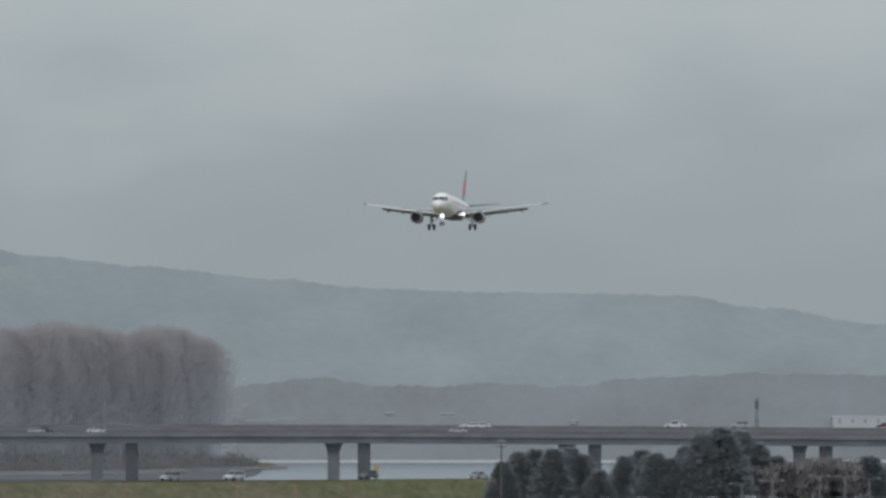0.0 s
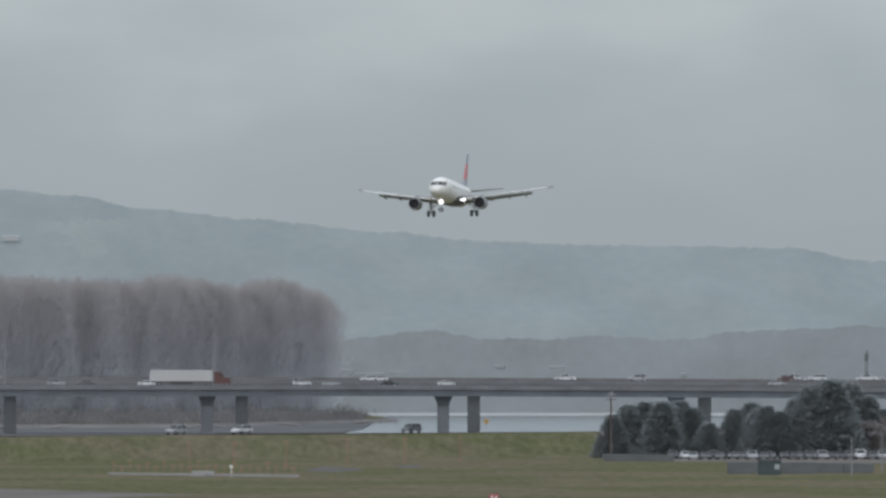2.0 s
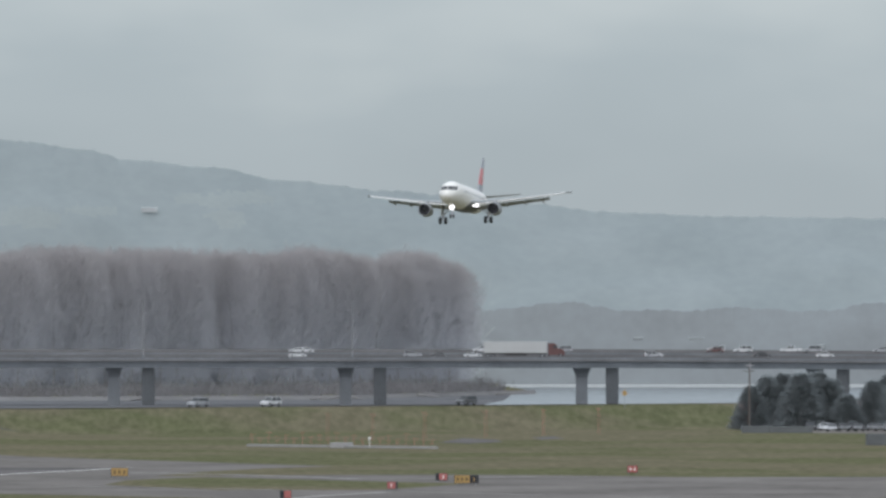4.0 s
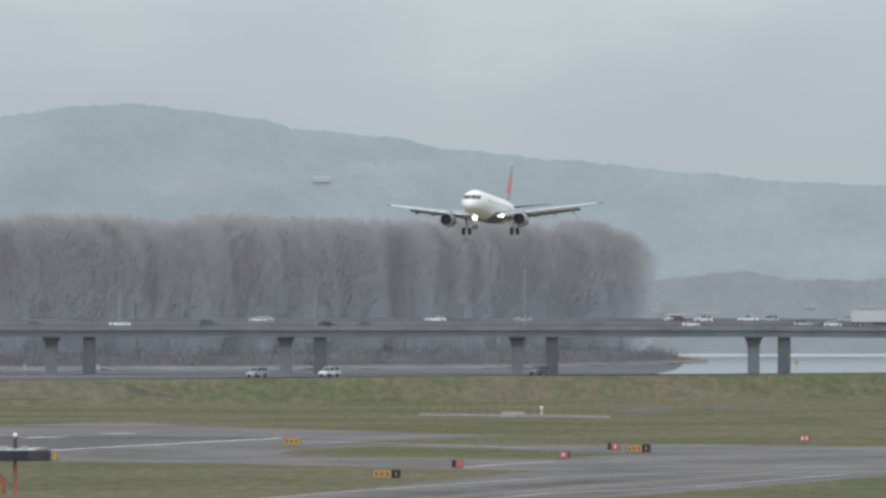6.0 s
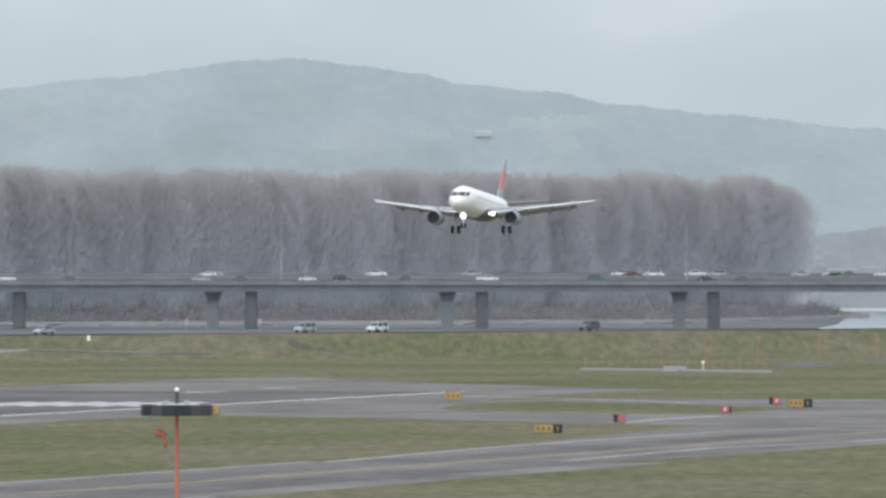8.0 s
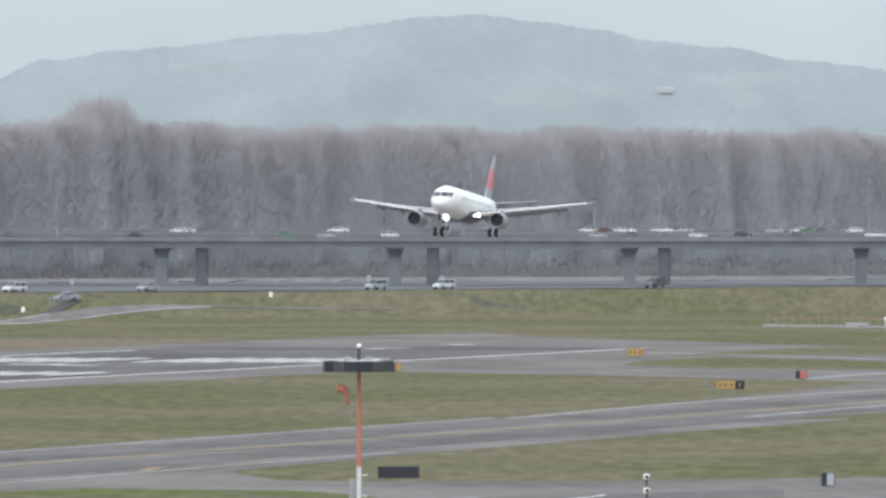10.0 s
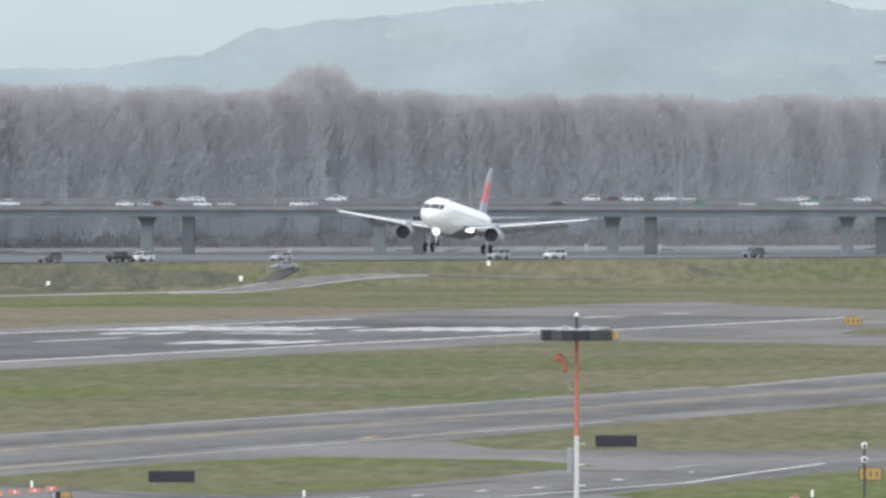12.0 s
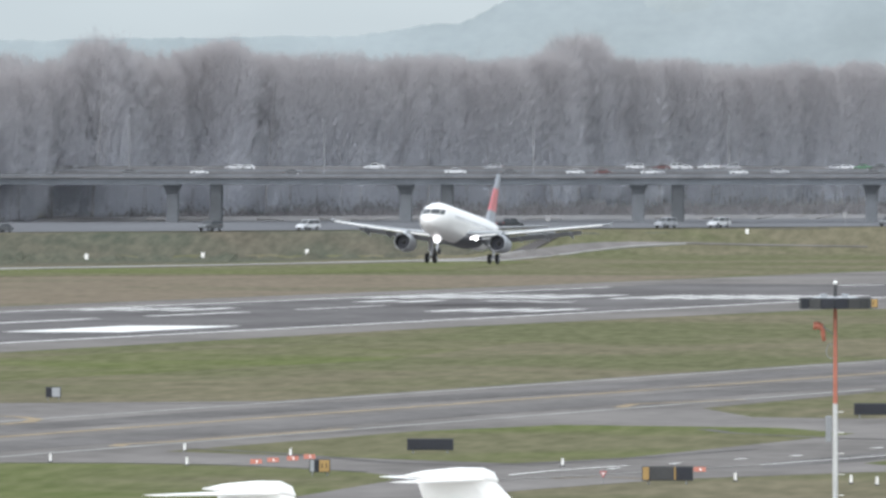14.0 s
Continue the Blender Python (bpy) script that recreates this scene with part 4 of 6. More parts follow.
def build_vehicle(kind, colour, where):
    body, cab, hw, axles = SHAPES[kind]
    nouns = {"car": "saloon car", "suv": "sport utility vehicle", "pickup": "pickup truck"}
    v = thing(kind if kind != "car" else "saloon_car", f"{colour} {nouns[kind]} driving {where}", "car" if kind != "pickup" else "pickup truck", "cars " + where)
    paint = paint_of(colour)
    bm = bmesh.new()
    rings = []
    for y, s, dz in ((-hw, 0.97, 0.03), (-hw * 0.9, 1.0, 0), (hw * 0.9, 1.0, 0), (hw, 0.97, 0.03)):
        rings.append([(x * s, y, z - (dz if z > 0.6 else -dz)) for x, z in body])
    loft(bm, rings)
    shell = part("body", bm, paint, v)
    x0, x1, r0, r1, z0, z1 = cab
    bm = bmesh.new()
    loft(bm, [[(x0, -hw * 0.9, z0), (x1, -hw * 0.9, z0), (x1, hw * 0.9, z0), (x0, hw * 0.9, z0)], [(r0, -hw * 0.74, z1 - 0.05), (r1, -hw * 0.74, z1 - 0.05), (r1, hw * 0.74, z1 - 0.05), (r0, hw * 0.74, z1 - 0.05)]])
    part("window", bm, M["glass"], shell, "dark side glass")
    bm = bmesh.new()
    box(bm, ((r0 + r1) / 2, 0, z1 - 0.02), (r1 - r0 + 0.12, hw * 1.54, 0.09), bevel=0.03)
    part("roof", bm, paint, shell)
    for f in (0.0, 0.48, 1.0):
        for side in (-1, 1):
            bm = bmesh.new()
            rod(bm, (x0 + (x1 - x0) * f, side * hw * 0.91, z0), (r0 + (r1 - r0) * f, side * hw * 0.75, z1), 0.05, 0.05, 5)
            part("pillar", bm, paint, shell)
    if kind == "pickup":
        bm = bmesh.new()
        box(bm, (-1.8, 0, 1.124), (1.75, 1.6, 0.02))
        part("cargo_bed", bm, M["dark"], shell)
    for side in (-1, 1):
        bm = bmesh.new()
        box(bm, (body[5][0] - 0.04, side * hw * 0.68, body[5][1] + 0.0), (0.12, 0.36, 0.16), bevel=0.03)
        part("headlight", bm, M["metal"], shell)
        bm = bmesh.new()
        box(bm, (body[1][0] - 0.0, side * hw * 0.75, body[1][1] - 0.1), (0.08, 0.28, 0.2), bevel=0.02)
        part("tail_light", bm, M["red"], shell)
        for ax in axles:
            bm = bmesh.new()
            r = 0.34 if kind == "car" else 0.38
            rod(bm, (ax, side * (hw - 0.2), r), (ax, side * (hw + 0.02), r), r, r, 14)
            wheel = part("wheel", bm, M["dark"], v)
            bm = bmesh.new()
            rod(bm, (ax, side * (hw - 0.1), r), (ax, side * (hw + 0.035), r), r * 0.55, r * 0.55, 10)
            part("rim", bm, M["metal"], wheel)
    return v


def vehicle(kind, colour, where):
    key = (kind, colour, where)
    if key not in VEHICLES:
        VEHICLES[key] = build_vehicle(kind, colour, where)
        return VEHICLES[key]
    return copy_thing(VEHICLES[key], pose(0, 0, 0))


def build_truck():
    v = thing("articulated_truck", "red tractor pulling a long white box trailer over the bridge", "truck")
    bm = bmesh.new()
    box(bm, (-4.2, 0, 2.65), (16.1, 2.6, 2.9), bevel=0.06)
    trailer = part("trailer", bm, M["trailer"], v, "white box trailer")
    bm = bmesh.new()
    for k in range(14):
        for side in (-1, 1):
            box(bm, (-11.6 + k * 1.15, side * 1.315, 2.65), (0.06, 0.03, 2.7))
    part("rib", bm, M["trailer"], trailer)
    bm = bmesh.new()
    box(bm, (-4.2, 0, 1.08), (15.6, 1.1, 0.25))
    box(bm, (-4.0, 0, 0.75), (5.5, 2.3, 0.5), bevel=0.05)
    part("chassis", bm, M["char"], trailer)
    bm = bmesh.new()
    loft(bm, [[(x, y * s, z) for x, z in ((4.2, 0.75), (4.2, 3.7), (5.6, 3.75), (6.4, 3.3), (6.8, 2.35), (8.2, 2.1), (8.45, 1.5), (8.45, 0.6))] for y, s in ((-1.25, 0.96), (-1.1, 1), (1.1, 1), (1.25, 0.96))])
    cab = part("cab", bm, paint_of("red"), v, "dark red tractor cab")
    for side in (-1, 1):
        bm = bmesh.new()
        box(bm, (6.0, side * 1.22, 2.75), (0.9, 0.06, 0.7), bevel=0.02)
        part("side_window", bm, M["glass"], cab)
        bm = bmesh.new()
        rod(bm, (4.1, side * 1.05, 1.0), (4.1, side * 1.05, 4.1), 0.09, 0.09, 8)
        part("exhaust_stack", bm, M["metal"], cab)
    for ax in (-11.2, -9.9, 2.6, 3.9, 7.4):
        for side in (-1, 1):
            bm = bmesh.new()
            rod(bm, (ax, side * 0.75, 0.52), (ax, side * 1.28, 0.52), 0.52, 0.52, 16)
            wheel = part("wheel", bm, M["dark"], v)
            bm = bmesh.new()
            rod(bm, (ax, side * 0.9, 0.52), (ax, side * 1.3, 0.52), 0.26, 0.24, 10)
            part("rim", bm, M["metal"], wheel)
    return v


# reference second, bearing then, bearing change a second, kind, colour
NEAR_LANES = [
    (2, 165, 166, "car", "white", 0), (2, 440, 189, "suv", "white", 1), (2, 490, 163, "car", "silver", 0), (2, 595, 208, "car", "dark", 2), (2, 695, 213, "car", "white", 1),
    (2, 5, 193, "suv", "silver", 1), (2, -205, 196, "car", "white", 1), (2, 1280, 185, "car", "silver", 0), (2, 60, 190, "car", "grey", 2),
    (6, -431, 182, "pickup", "white", 0), (6, -274, 200, "suv", "teal", 1), (6, -64, 192, "car", "dark", 1), (6, 4, 190, "car", "grey", 0), (6, -580, 185, "car", "grey", 0),
    (7, -569, 184, "car", "white", 0), (7, -519, 194, "suv", "dark", 1), (7, -764, 190, "car", "silver", 1), (8, -805, 180, "car", "grey", 0), (7, -690, 186, "car", "grey", 2),
    (11.5, -1362, 167, "car", "white", 0), (11.5, -1314, 152, "car", "silver", 1), (11.5, -1189, 161, "car", "white", 0), (11.5, -1501, 170, "car", "white", 0), (11.5, -1456, 152, "car", "silver", 1),
    (12.5, -1539, 167, "pickup", "white", 0), (12.5, -1462, 180, "car", "grey", 1), (12.5, -997, 188, "suv", "silver", 1), (10.5, -920, 180, "car", "dark", 0), (10.5, -660, 175, "car", "green", 0),
    (11.5, -294, 178, "suv", "white", 0), (11.5, -404, 180, "car", "silver", 1), (12.5, -1275, 165, "car", "red", 1), (13.5, -1830, 175, "car", "white", 0), (13.5, -1950, 172, "car", "grey", 0),
    (13.5, -1665, 175, "car", "grey", 0), (10.5, -1150, 172, "car", "grey", 0),
]
FAR_LANES = [
    (2, 560, -187, "car", "white", 0), (2, 910, -195, "car", "white", 1), (3, 1118, -190, "suv", "white", 1), (3, 1288, -190, "suv", "silver", 0), (6, -182, -185, "car", "white", 1),
    (6, 126, -195, "pickup", "white", 1), (7, 371, -185, "car", "red", 0), (6, 281, -188, "suv", "silver", 0), (8, 300, -190, "pickup", "white", 0),
    (8, 570, -185, "car", "grey", 1), (7, 731, -190, "car", "white", 0), (11.5, -1209, -188, "car", "white", 1), (12.5, -607, -186, "car", "white", 1),
    (12.5, -342, -184, "car", "silver", 1), (12.5, -290, -186, "car", "green", 0), (13.5, -809, -188, "suv", "white", 1),
    (2, 2050, -190, "car", "white", 1), (12.5, -205, -186, "car", "white", 1),
]
# kind, colour, side of the road, then seconds and bearings
LEVEE_CARS = [
    ("suv", "silver", -1, ((0, 401), (2, 217), (3, 113.5), (6, -189), (8, -390), (10.5, -632), (12.5, -795), (14, -917))),
    ("suv", "white", -1, ((0, 514), (2, 333), (3, 238), (6, -61), (8, -262), (10.5, -516), (12.5, -699), (14, -823))),
    ("suv", "grey", -1, ((0, 751), (2, 633), (3, 563), (6, 311), (8, 113), (10.5, -145), (12.5, -357), (14, -520))),
    ("car", "silver", 1, ((0, 947), (3, 1215), (7, 1570), (14, 2180))),
    ("car", "silver", -1, ((0, -290), (8, -852), (10.5, -1028), (12.5, -1178), (14, -1290))),
    ("suv", "white", -1, ((0, -395), (8, -1062), (10.5, -1268), (12.5, -1427), (14, -1552))),
    ("suv", "grey", -1, ((0, -515), (8, -1204), (12.5, -1595), (14, -1725))),
    ("pickup", "dark", 1, ((0, -2843), (7, -2017), (12.5, -1368), (14, -1193))),
    ("car", "grey", -1, ((0, -895), (7, -1500), (14, -2098))),
]
RAMP_CAR = ("car", "silver")
TRAFFIC = []
for row in NEAR_LANES:
    TRAFFIC.append(("near", row, vehicle(row[3], row[4], "across the motorway bridge")))
for row in FAR_LANES:
    TRAFFIC.append(("far", row, vehicle(row[3], row[4], "along the far bridge deck")))
LEVEE_TRAFFIC = [(row, vehicle(row[0], row[1], "on the levee road")) for row in LEVEE_CARS]
ramp_car = vehicle(*RAMP_CAR, "on the levee ramp")
x, y, z = on_ground(-1136, 157)
ramp_car.matrix_basis = pose(x, y, z + 0.12, 0, 3, 215)
truck = build_truck()

# ---------------------------------------------------------------- signs, boards and posts of the airfield


def sign_board(name, label, x, y, width, height, panels, rz=0, group="airfield signs"):
    """A low sign on two legs; panels: share of the width and material of each panel."""
    b = thing(name, label, "airfield sign", group, at=(x, y, 0.12), rz=rz)
    bm = bmesh.new()
    box(bm, (0, 0.12, height / 2 + 0.1), (width + 0.08, 0.2, height + 0.06), bevel=0.02)
    part("case", bm, M["char"], b)
    x0 = -width / 2
    for share, m, bars in panels:
        w = share * width
        bm = bmesh.new()
        box(bm, (x0 + w / 2, 0.0, height / 2 + 0.1), (w - 0.03, 0.05, height - 0.04), bevel=0.01)
        face = part("panel", bm, M[m], b)
        for k in range(bars):
            bm = bmesh.new()
            box(bm, (x0 + w * (k + 0.7) / (bars + 0.4), -0.03, height / 2 + 0.1), (w * 0.14, 0.02, height * 0.42))
            part("glyph_bar", bm, M["legend"] if m == "amber" else M["amber"] if m == "black" else M["white"], face)
        x0 += w
    for sx in (-1, 1):
        bm = bmesh.new()
        rod(bm, (sx * width * 0.38, 0.12, -0.15), (sx * width * 0.38, 0.12, 0.12), 0.05, 0.05, 8)
        part("leg", bm, M["galv"], b)
    return b


def spot(u, v, z=0.0):
    """The ground place at a bearing and dip."""
    d = (EYE - z) * FOCAL / v
    return d * u / FOCAL, d


AMBER = "amber taxiway sign with dark bars on low legs"
sign_board("taxiway_sign", AMBER, *spot(-128, 257), 2.1, 1.0, [(1, "amber", 3)])
sign_board("taxiway_sign", "amber and black taxiway sign on low legs", *spot(40, 316), 2.9, 0.85, [(0.68, "amber", 3), (0.32, "black", 1)])
sign_board("taxiway_sign", "amber and black taxiway sign on low legs", *spot(486, 270), 2.9, 0.95, [(0.64, "amber", 3), (0.36, "black", 1)])
sign_board("runway_sign", "red and black runway holding sign", *spot(442, 265), 1.4, 0.85, [(0.28, "black", 0), (0.72, "red", 1)])
sign_board("runway_sign", "red runway holding sign", *spot(780, 251), 1.3, 0.9, [(1, "red", 2)])
sign_board("runway_sign", "faded red runway sign", *spot(355, 280), 1.2, 0.8, [(0.8, "red", 1), (0.2, "char", 0)])
sign_board("runway_sign", "black and faded red runway sign", *spot(166, 297), 1.2, 0.85, [(0.35, "black", 0), (0.65, "red", 0)])
sign_board("taxiway_sign", AMBER, *spot(-550, 283), 1.0, 0.95, [(1, "amber", 1)])
sign_board("distance_board", "blank black back of an airfield sign", *spot(-1335, 539), 2.75, 0.66, [(1, "black", 0)])
sign_board("distance_board", "blank black back of an airfield sign", *spot(-547, 475), 2.8, 0.76, [(1, "black", 0)])
sign_board("taxiway_sign", "small dark and grey sign seen from its edge", *spot(-2005, 445), 1.05, 0.72, [(0.4, "black", 0), (0.6, "grey", 0)])
sign_board("taxiway_sign", "grey and amber taxiway sign with dark bars", *spot(-1531, 579), 1.1, 0.70, [(0.22, "grey", 0), (0.24, "black", 0), (0.54, "amber", 2)])
sign_board("taxiway_sign", "long charcoal sign with amber ends", *spot(-914, 593), 2.75, 0.74, [(0.13, "amber", 0), (0.50, "char", 0), (0.04, "amber", 0), (0.33, "black", 0)])
sign_board("taxiway_sign", "amber taxiway sign with dark bars", *spot(-97, 535), 1.35, 0.75, [(0.3, "amber", 0), (0.7, "amber", 2)])
sign_board("taxiway_sign", "small dark and grey sign seen from its edge", *spot(213, 489), 0.8, 0.85, [(0.4, "black", 0), (0.6, "grey", 0)])


def copies(first, places, z=0.0, rz=0):
    first.matrix_basis = pose(*places[0], z, 0, 0, rz)
    for x, y in places[1:]:
        copy_thing(first, pose(x, y, z, 0, 0, rz))


# low orange-red barricades
b = thing("barricade", "low orange and white plastic taxiway barricade", "barricade", "barricades")
bm = bmesh.new()
loft(bm, [[(x, -0.22, 0), (x, 0.22, 0), (x, 0.12, 0.26), (x, -0.12, 0.26)] for x in (-0.34, 0.34)])
part("block", bm, M["orange"], b)
bm = bmesh.new()
box(bm, (0.05, -0.19, 0.12), (0.09, 0.05, 0.14))
part("stripe", bm, M["white"], b)
copies(b, [spot(-1644, 559), spot(-1614, 556), spot(-1579, 553), spot(-1549, 550), spot(-857, 572)], 0.05)

# short white marker posts
b = thing("marker_post", "short white plastic taxiway marker post", "marker post", "marker posts")
bm = bmesh.new()
rod(bm, (0, 0, 0), (0, 0, 0.44), 0.085, 0.075, 10)
part("post", bm, M["white"], b)
bm = bmesh.new()
rod(bm, (0, 0, -0.04), (0, 0, 0.03), 0.15, 0.13, 10)
part("foot", bm, M["char"], b)
copies(b, [spot(u, v) for u, v in ((-1771, 537), (-1767, 562), (-1583, 546), (-2010, 556), (-1100, 563), (-589, 593), (-543, 596), (-794, 589), (-200, 562), (-28, 560))], 0.08)

# white marker boards on the far grass
b = thing("marker_board", "small white marker board on a post in the grass", "marker board", "marker boards")
bm = bmesh.new()
box(bm, (0, 0, 0.75), (0.6, 0.08, 0.85), bevel=0.02)
part("board", bm, M["white"], b)
bm = bmesh.new()
rod(bm, (0, 0.08, 0), (0, 0.08, 0.9), 0.05, 0.05, 6)
part("post", bm, M["galv"], b)
for k, (u, v) in enumerate(((-1946, 199), (-1739, 196), (-1554, 191), (-1212, 183), (-773, 156))):
    x, y, z = on_ground(u, v)
    m = pose(x, y, z + 0.05 + 0.3 * smooth(0.02, 0.5, z))
    if k == 0:
        b.matrix_basis = m
    else:
        copy_thing(b, m)

# give-way sign
x, y = spot(-1028, 590)
b = thing("give_way_sign", "small red and white triangular sign on a thin post", "road sign", at=(x, y, 0))
bm = bmesh.new()
loft(bm, [[(-0.22, o, 0.62), (0.22, o, 0.62), (0, o, 0.25)] for o in (-0.03, 0)])
plate = part("plate", bm, M["red"], b)
bm = bmesh.new()
loft(bm, [[(-0.09, o, 0.54), (0.09, o, 0.54), (0, o, 0.37)] for o in (-0.045, -0.033)])
part("inset", bm, M["white"], plate)
bm = bmesh.new()
rod(bm, (0, 0.03, 0), (0, 0.03, 0.55), 0.025, 0.025, 6)
part("post", bm, M["galv"], b)

# ---------------------------------------------------------------- wind cone mast
MD = 700.0
S = MD / FOCAL
mx = -617 * S


def mz(v):
    return EYE - v * S


mast = thing("wind_cone_mast", "tall orange and white mast with a limp orange wind cone", "wind cone", at=(mx, MD, 0))
bm = bmesh.new()
rod(bm, (0, 0, 0), (0, 0, mz(450)), 0.135, 0.12, 12)
part("lower_pole", bm, M["pole_white"], mast, "white lower pole")
bm = bmesh.new()
rod(bm, (0, 0, mz(450)), (0, 0, mz(262)), 0.115, 0.09, 12)
part("upper_pole", bm, M["orange"], mast, "orange upper pole")
zb = mz(272.5)
bm = bmesh.new()
rod(bm, (0, 0, zb - 0.27), (0, 0, zb + 0.27), 1.75, 1.75, 16, caps=True)
drum = part("platform_drum", bm, M["char"], mast, "charcoal ring of flat panels round the mast head")
for k in range(16):
    a = (k + 0.5) * math.tau / 16
    bm = bmesh.new()
    box(bm, (1.735 * math.cos(a), 1.735 * math.sin(a), zb), (0.06, 0.66, 0.50), rz=math.degrees(a), bevel=0.01)
    part("panel", bm, M["black"] if k in (9, 11, 12, 3, 6) else M["char"], drum)
bm = bmesh.new()
rod(bm, (0, 0, zb + 0.27), (0, 0, zb + 0.33), 1.2, 0.9, 16)
part("deck", bm, M["grey"], drum)
bm = bmesh.new()
rod(bm, (0, 0, zb + 0.3), (0, 0, mz(240)), 0.10, 0.08, 8)
part("lamp_stem", bm, M["char"], mast)
bm = bmesh.new()
bmesh.ops.create_uvsphere(bm, u_segments=14, v_segments=8, radius=0.11, matrix=Matrix.Translation((0, 0, mz(236))))
part("obstruction_lamp", bm, M["white"], mast, "pale obstruction lamp", smooth=True)
for k, (vx, vz) in enumerate(((-0.55, 0.42), (0.5, 0.42))):
    bm = bmesh.new()
    box(bm, (vx, -0.6, zb + 0.40), (0.34, 0.3, 0.14), bevel=0.03)
    part("floodlight", bm, M["grey"], mast)
# cone: a stub on its frame and a limp tail
bm = bmesh.new()
rod(bm, (0, 0, mz(330)), (-0.62, -0.1, mz(313)), 0.03, 0.03, 6)
part("cone_arm", bm, M["galv"], mast)
bm = bmesh.new()
loft(bm, [[(cx + r * math.cos(k * math.tau / 12) * nx, r * math.sin(k * math.tau / 12), cz + r * math.cos(k * math.tau / 12) * nz) for k in range(12)]
          for cx, cz, r, nx, nz in ((-1.08, mz(312), 0.20, 0.1, 1), (-0.86, mz(312), 0.19, 0.2, 1), (-0.70, mz(314), 0.17, 0.5, 0.8), (-0.62, mz(320), 0.12, 1, 0.2), (-0.60, mz(328), 0.11, 1, 0.1), (-0.56, mz(339), 0.08, 1, 0.1))])
part("wind_cone", bm, M["orange"], mast, "limp orange fabric cone", smooth=True)
bm = bmesh.new()
loft(bm, [[(-0.22 + (0.22 + 0.02 * math.cos(c)) * math.cos(a), 0.02 * math.sin(c), mz(357) + (0.36 + 0.02 * math.cos(c)) * math.sin(a)) for c in (0, 1.257, 2.513, 3.770, 5.027)]
          for a in (k * math.tau / 16 for k in range(17))], caps=False)
part("hoop", bm, M["galv"], mast)
for k in range(12):
    bm = bmesh.new()
    rod(bm, (-0.1, 0, mz(465) - k * 1.03), (0.42, 0, mz(465) - k * 1.03), 0.022, 0.022, 6)
    part("step", bm, M["white"], mast)
bm = bmesh.new()
box(bm, (-0.33, 0.1, mz(495)), (0.3, 0.2, 1.3), bevel=0.03)
part("cabinet", bm, M["galv"], mast)
bm = bmesh.new()
box(bm, (0, 0, 0.1), (1.1, 1.1, 0.3), bevel=0.04)
part("footing", bm, M["concrete_pale"], mast)

# ---------------------------------------------------------------- lamp pole by the taxiway
x, y = spot(-108, 560)
b = thing("sensor_pole", "short dark pole with two white round sensor heads", "pole", at=(x, y, 0))
h = 3.0
bm = bmesh.new()
rod(bm, (0, 0, 0), (0, 0, h), 0.07, 0.06, 8)
part("pole", bm, M["char"], b)
for dz, r in ((h + 0.05, 0.19), (h - 0.75, 0.2)):
    bm = bmesh.new()
    rod(bm, (0, -0.22, dz), (0, 0.18, dz), r * 0.8, r, 14)
    head = part("sensor_head", bm, M["white"], b)
    bm = bmesh.new()
    rod(bm, (0.03, -0.24, dz), (0.03, -0.215, dz), r * 0.55, r * 0.55, 12)
    part("lens", bm, M["black"], head)

# ---------------------------------------------------------------- localiser array
p0, p1 = Vector((*spot(99, 203), 0)), Vector((*spot(434, 207.5), 0))
loc = thing("localiser_array", "long white antenna boom with a row of orange antenna posts", "antenna array")
d = (p1 - p0)
ang = math.degrees(math.atan2(d.y, d.x))
for k in range(14):
    c = p0 + d * ((k + 0.5) / 14)
    bm = bmesh.new()
    box(bm, (c.x, c.y, 0.3), (d.length / 14 - 0.1, 0.5, 0.36), rz=ang, bevel=0.03)
    part("boom_section", bm, M["boom"], loc)
for k in range(22):
    c = p0 + d * ((k + 0.5) / 22) + Vector((0, 5, 0))
    bm = bmesh.new()
    h = (2.2, 1.6, 2.6, 1.8)[k % 4]
    rod(bm, (c.x, c.y, 0), (c.x, c.y, h), 0.025, 0.025, 6)
    rod(bm, (c.x - 0.5, c.y, h * 0.9), (c.x + 0.5, c.y, h * 0.9), 0.022, 0.022, 5)
    rod(bm, (c.x - 0.35, c.y, h * 0.6), (c.x + 0.35, c.y, h * 0.6), 0.022, 0.022, 5)
    part("antenna_post", bm, M["pale_orange"], loc)
bm = bmesh.new()
c = p0.lerp(p1, 0.5)
box(bm, (c.x, c.y - 0.6, 0.5), (3.6, 0.8, 0.9), bevel=0.05)
part("junction_box", bm, M["boom"], loc)
bm = bmesh.new()
c = p0.lerp(p1, 0.65)
rod(bm, (c.x, c.y + 4, 0), (c.x, c.y + 4, 1.6), 0.06, 0.06, 6)
bmesh.ops.create_uvsphere(bm, u_segments=12, v_segments=8, radius=0.24, matrix=Matrix.Translation((c.x, c.y + 4, 1.6)))
part("monitor_dome", bm, M["white"], loc)
# taller frangible towers behind it
b = thing("approach_light_tower", "thin orange lattice approach light tower", "light tower", "approach light towers")
for k in range(3):
    bm = bmesh.new()
    a = k * math.tau / 3
    rod(bm, (0.3 * math.cos(a), 0.3 * math.sin(a), 0), (0.2 * math.cos(a), 0.2 * math.sin(a), 4.6), 0.015, 0.015, 5)
    part("leg", bm, M["pale_orange"], b)
for k in range(5):
    bm = bmesh.new()
    rod(bm, (-0.25, 0, k * 0.9 + 0.3), (0.25, 0, k * 0.9 + 0.9), 0.014, 0.014, 5)
    part("brace", bm, M["pale_orange"], b)
bm = bmesh.new()
box(bm, (0, 0, 4.62), (0.9, 0.1, 0.08), bevel=0.02)
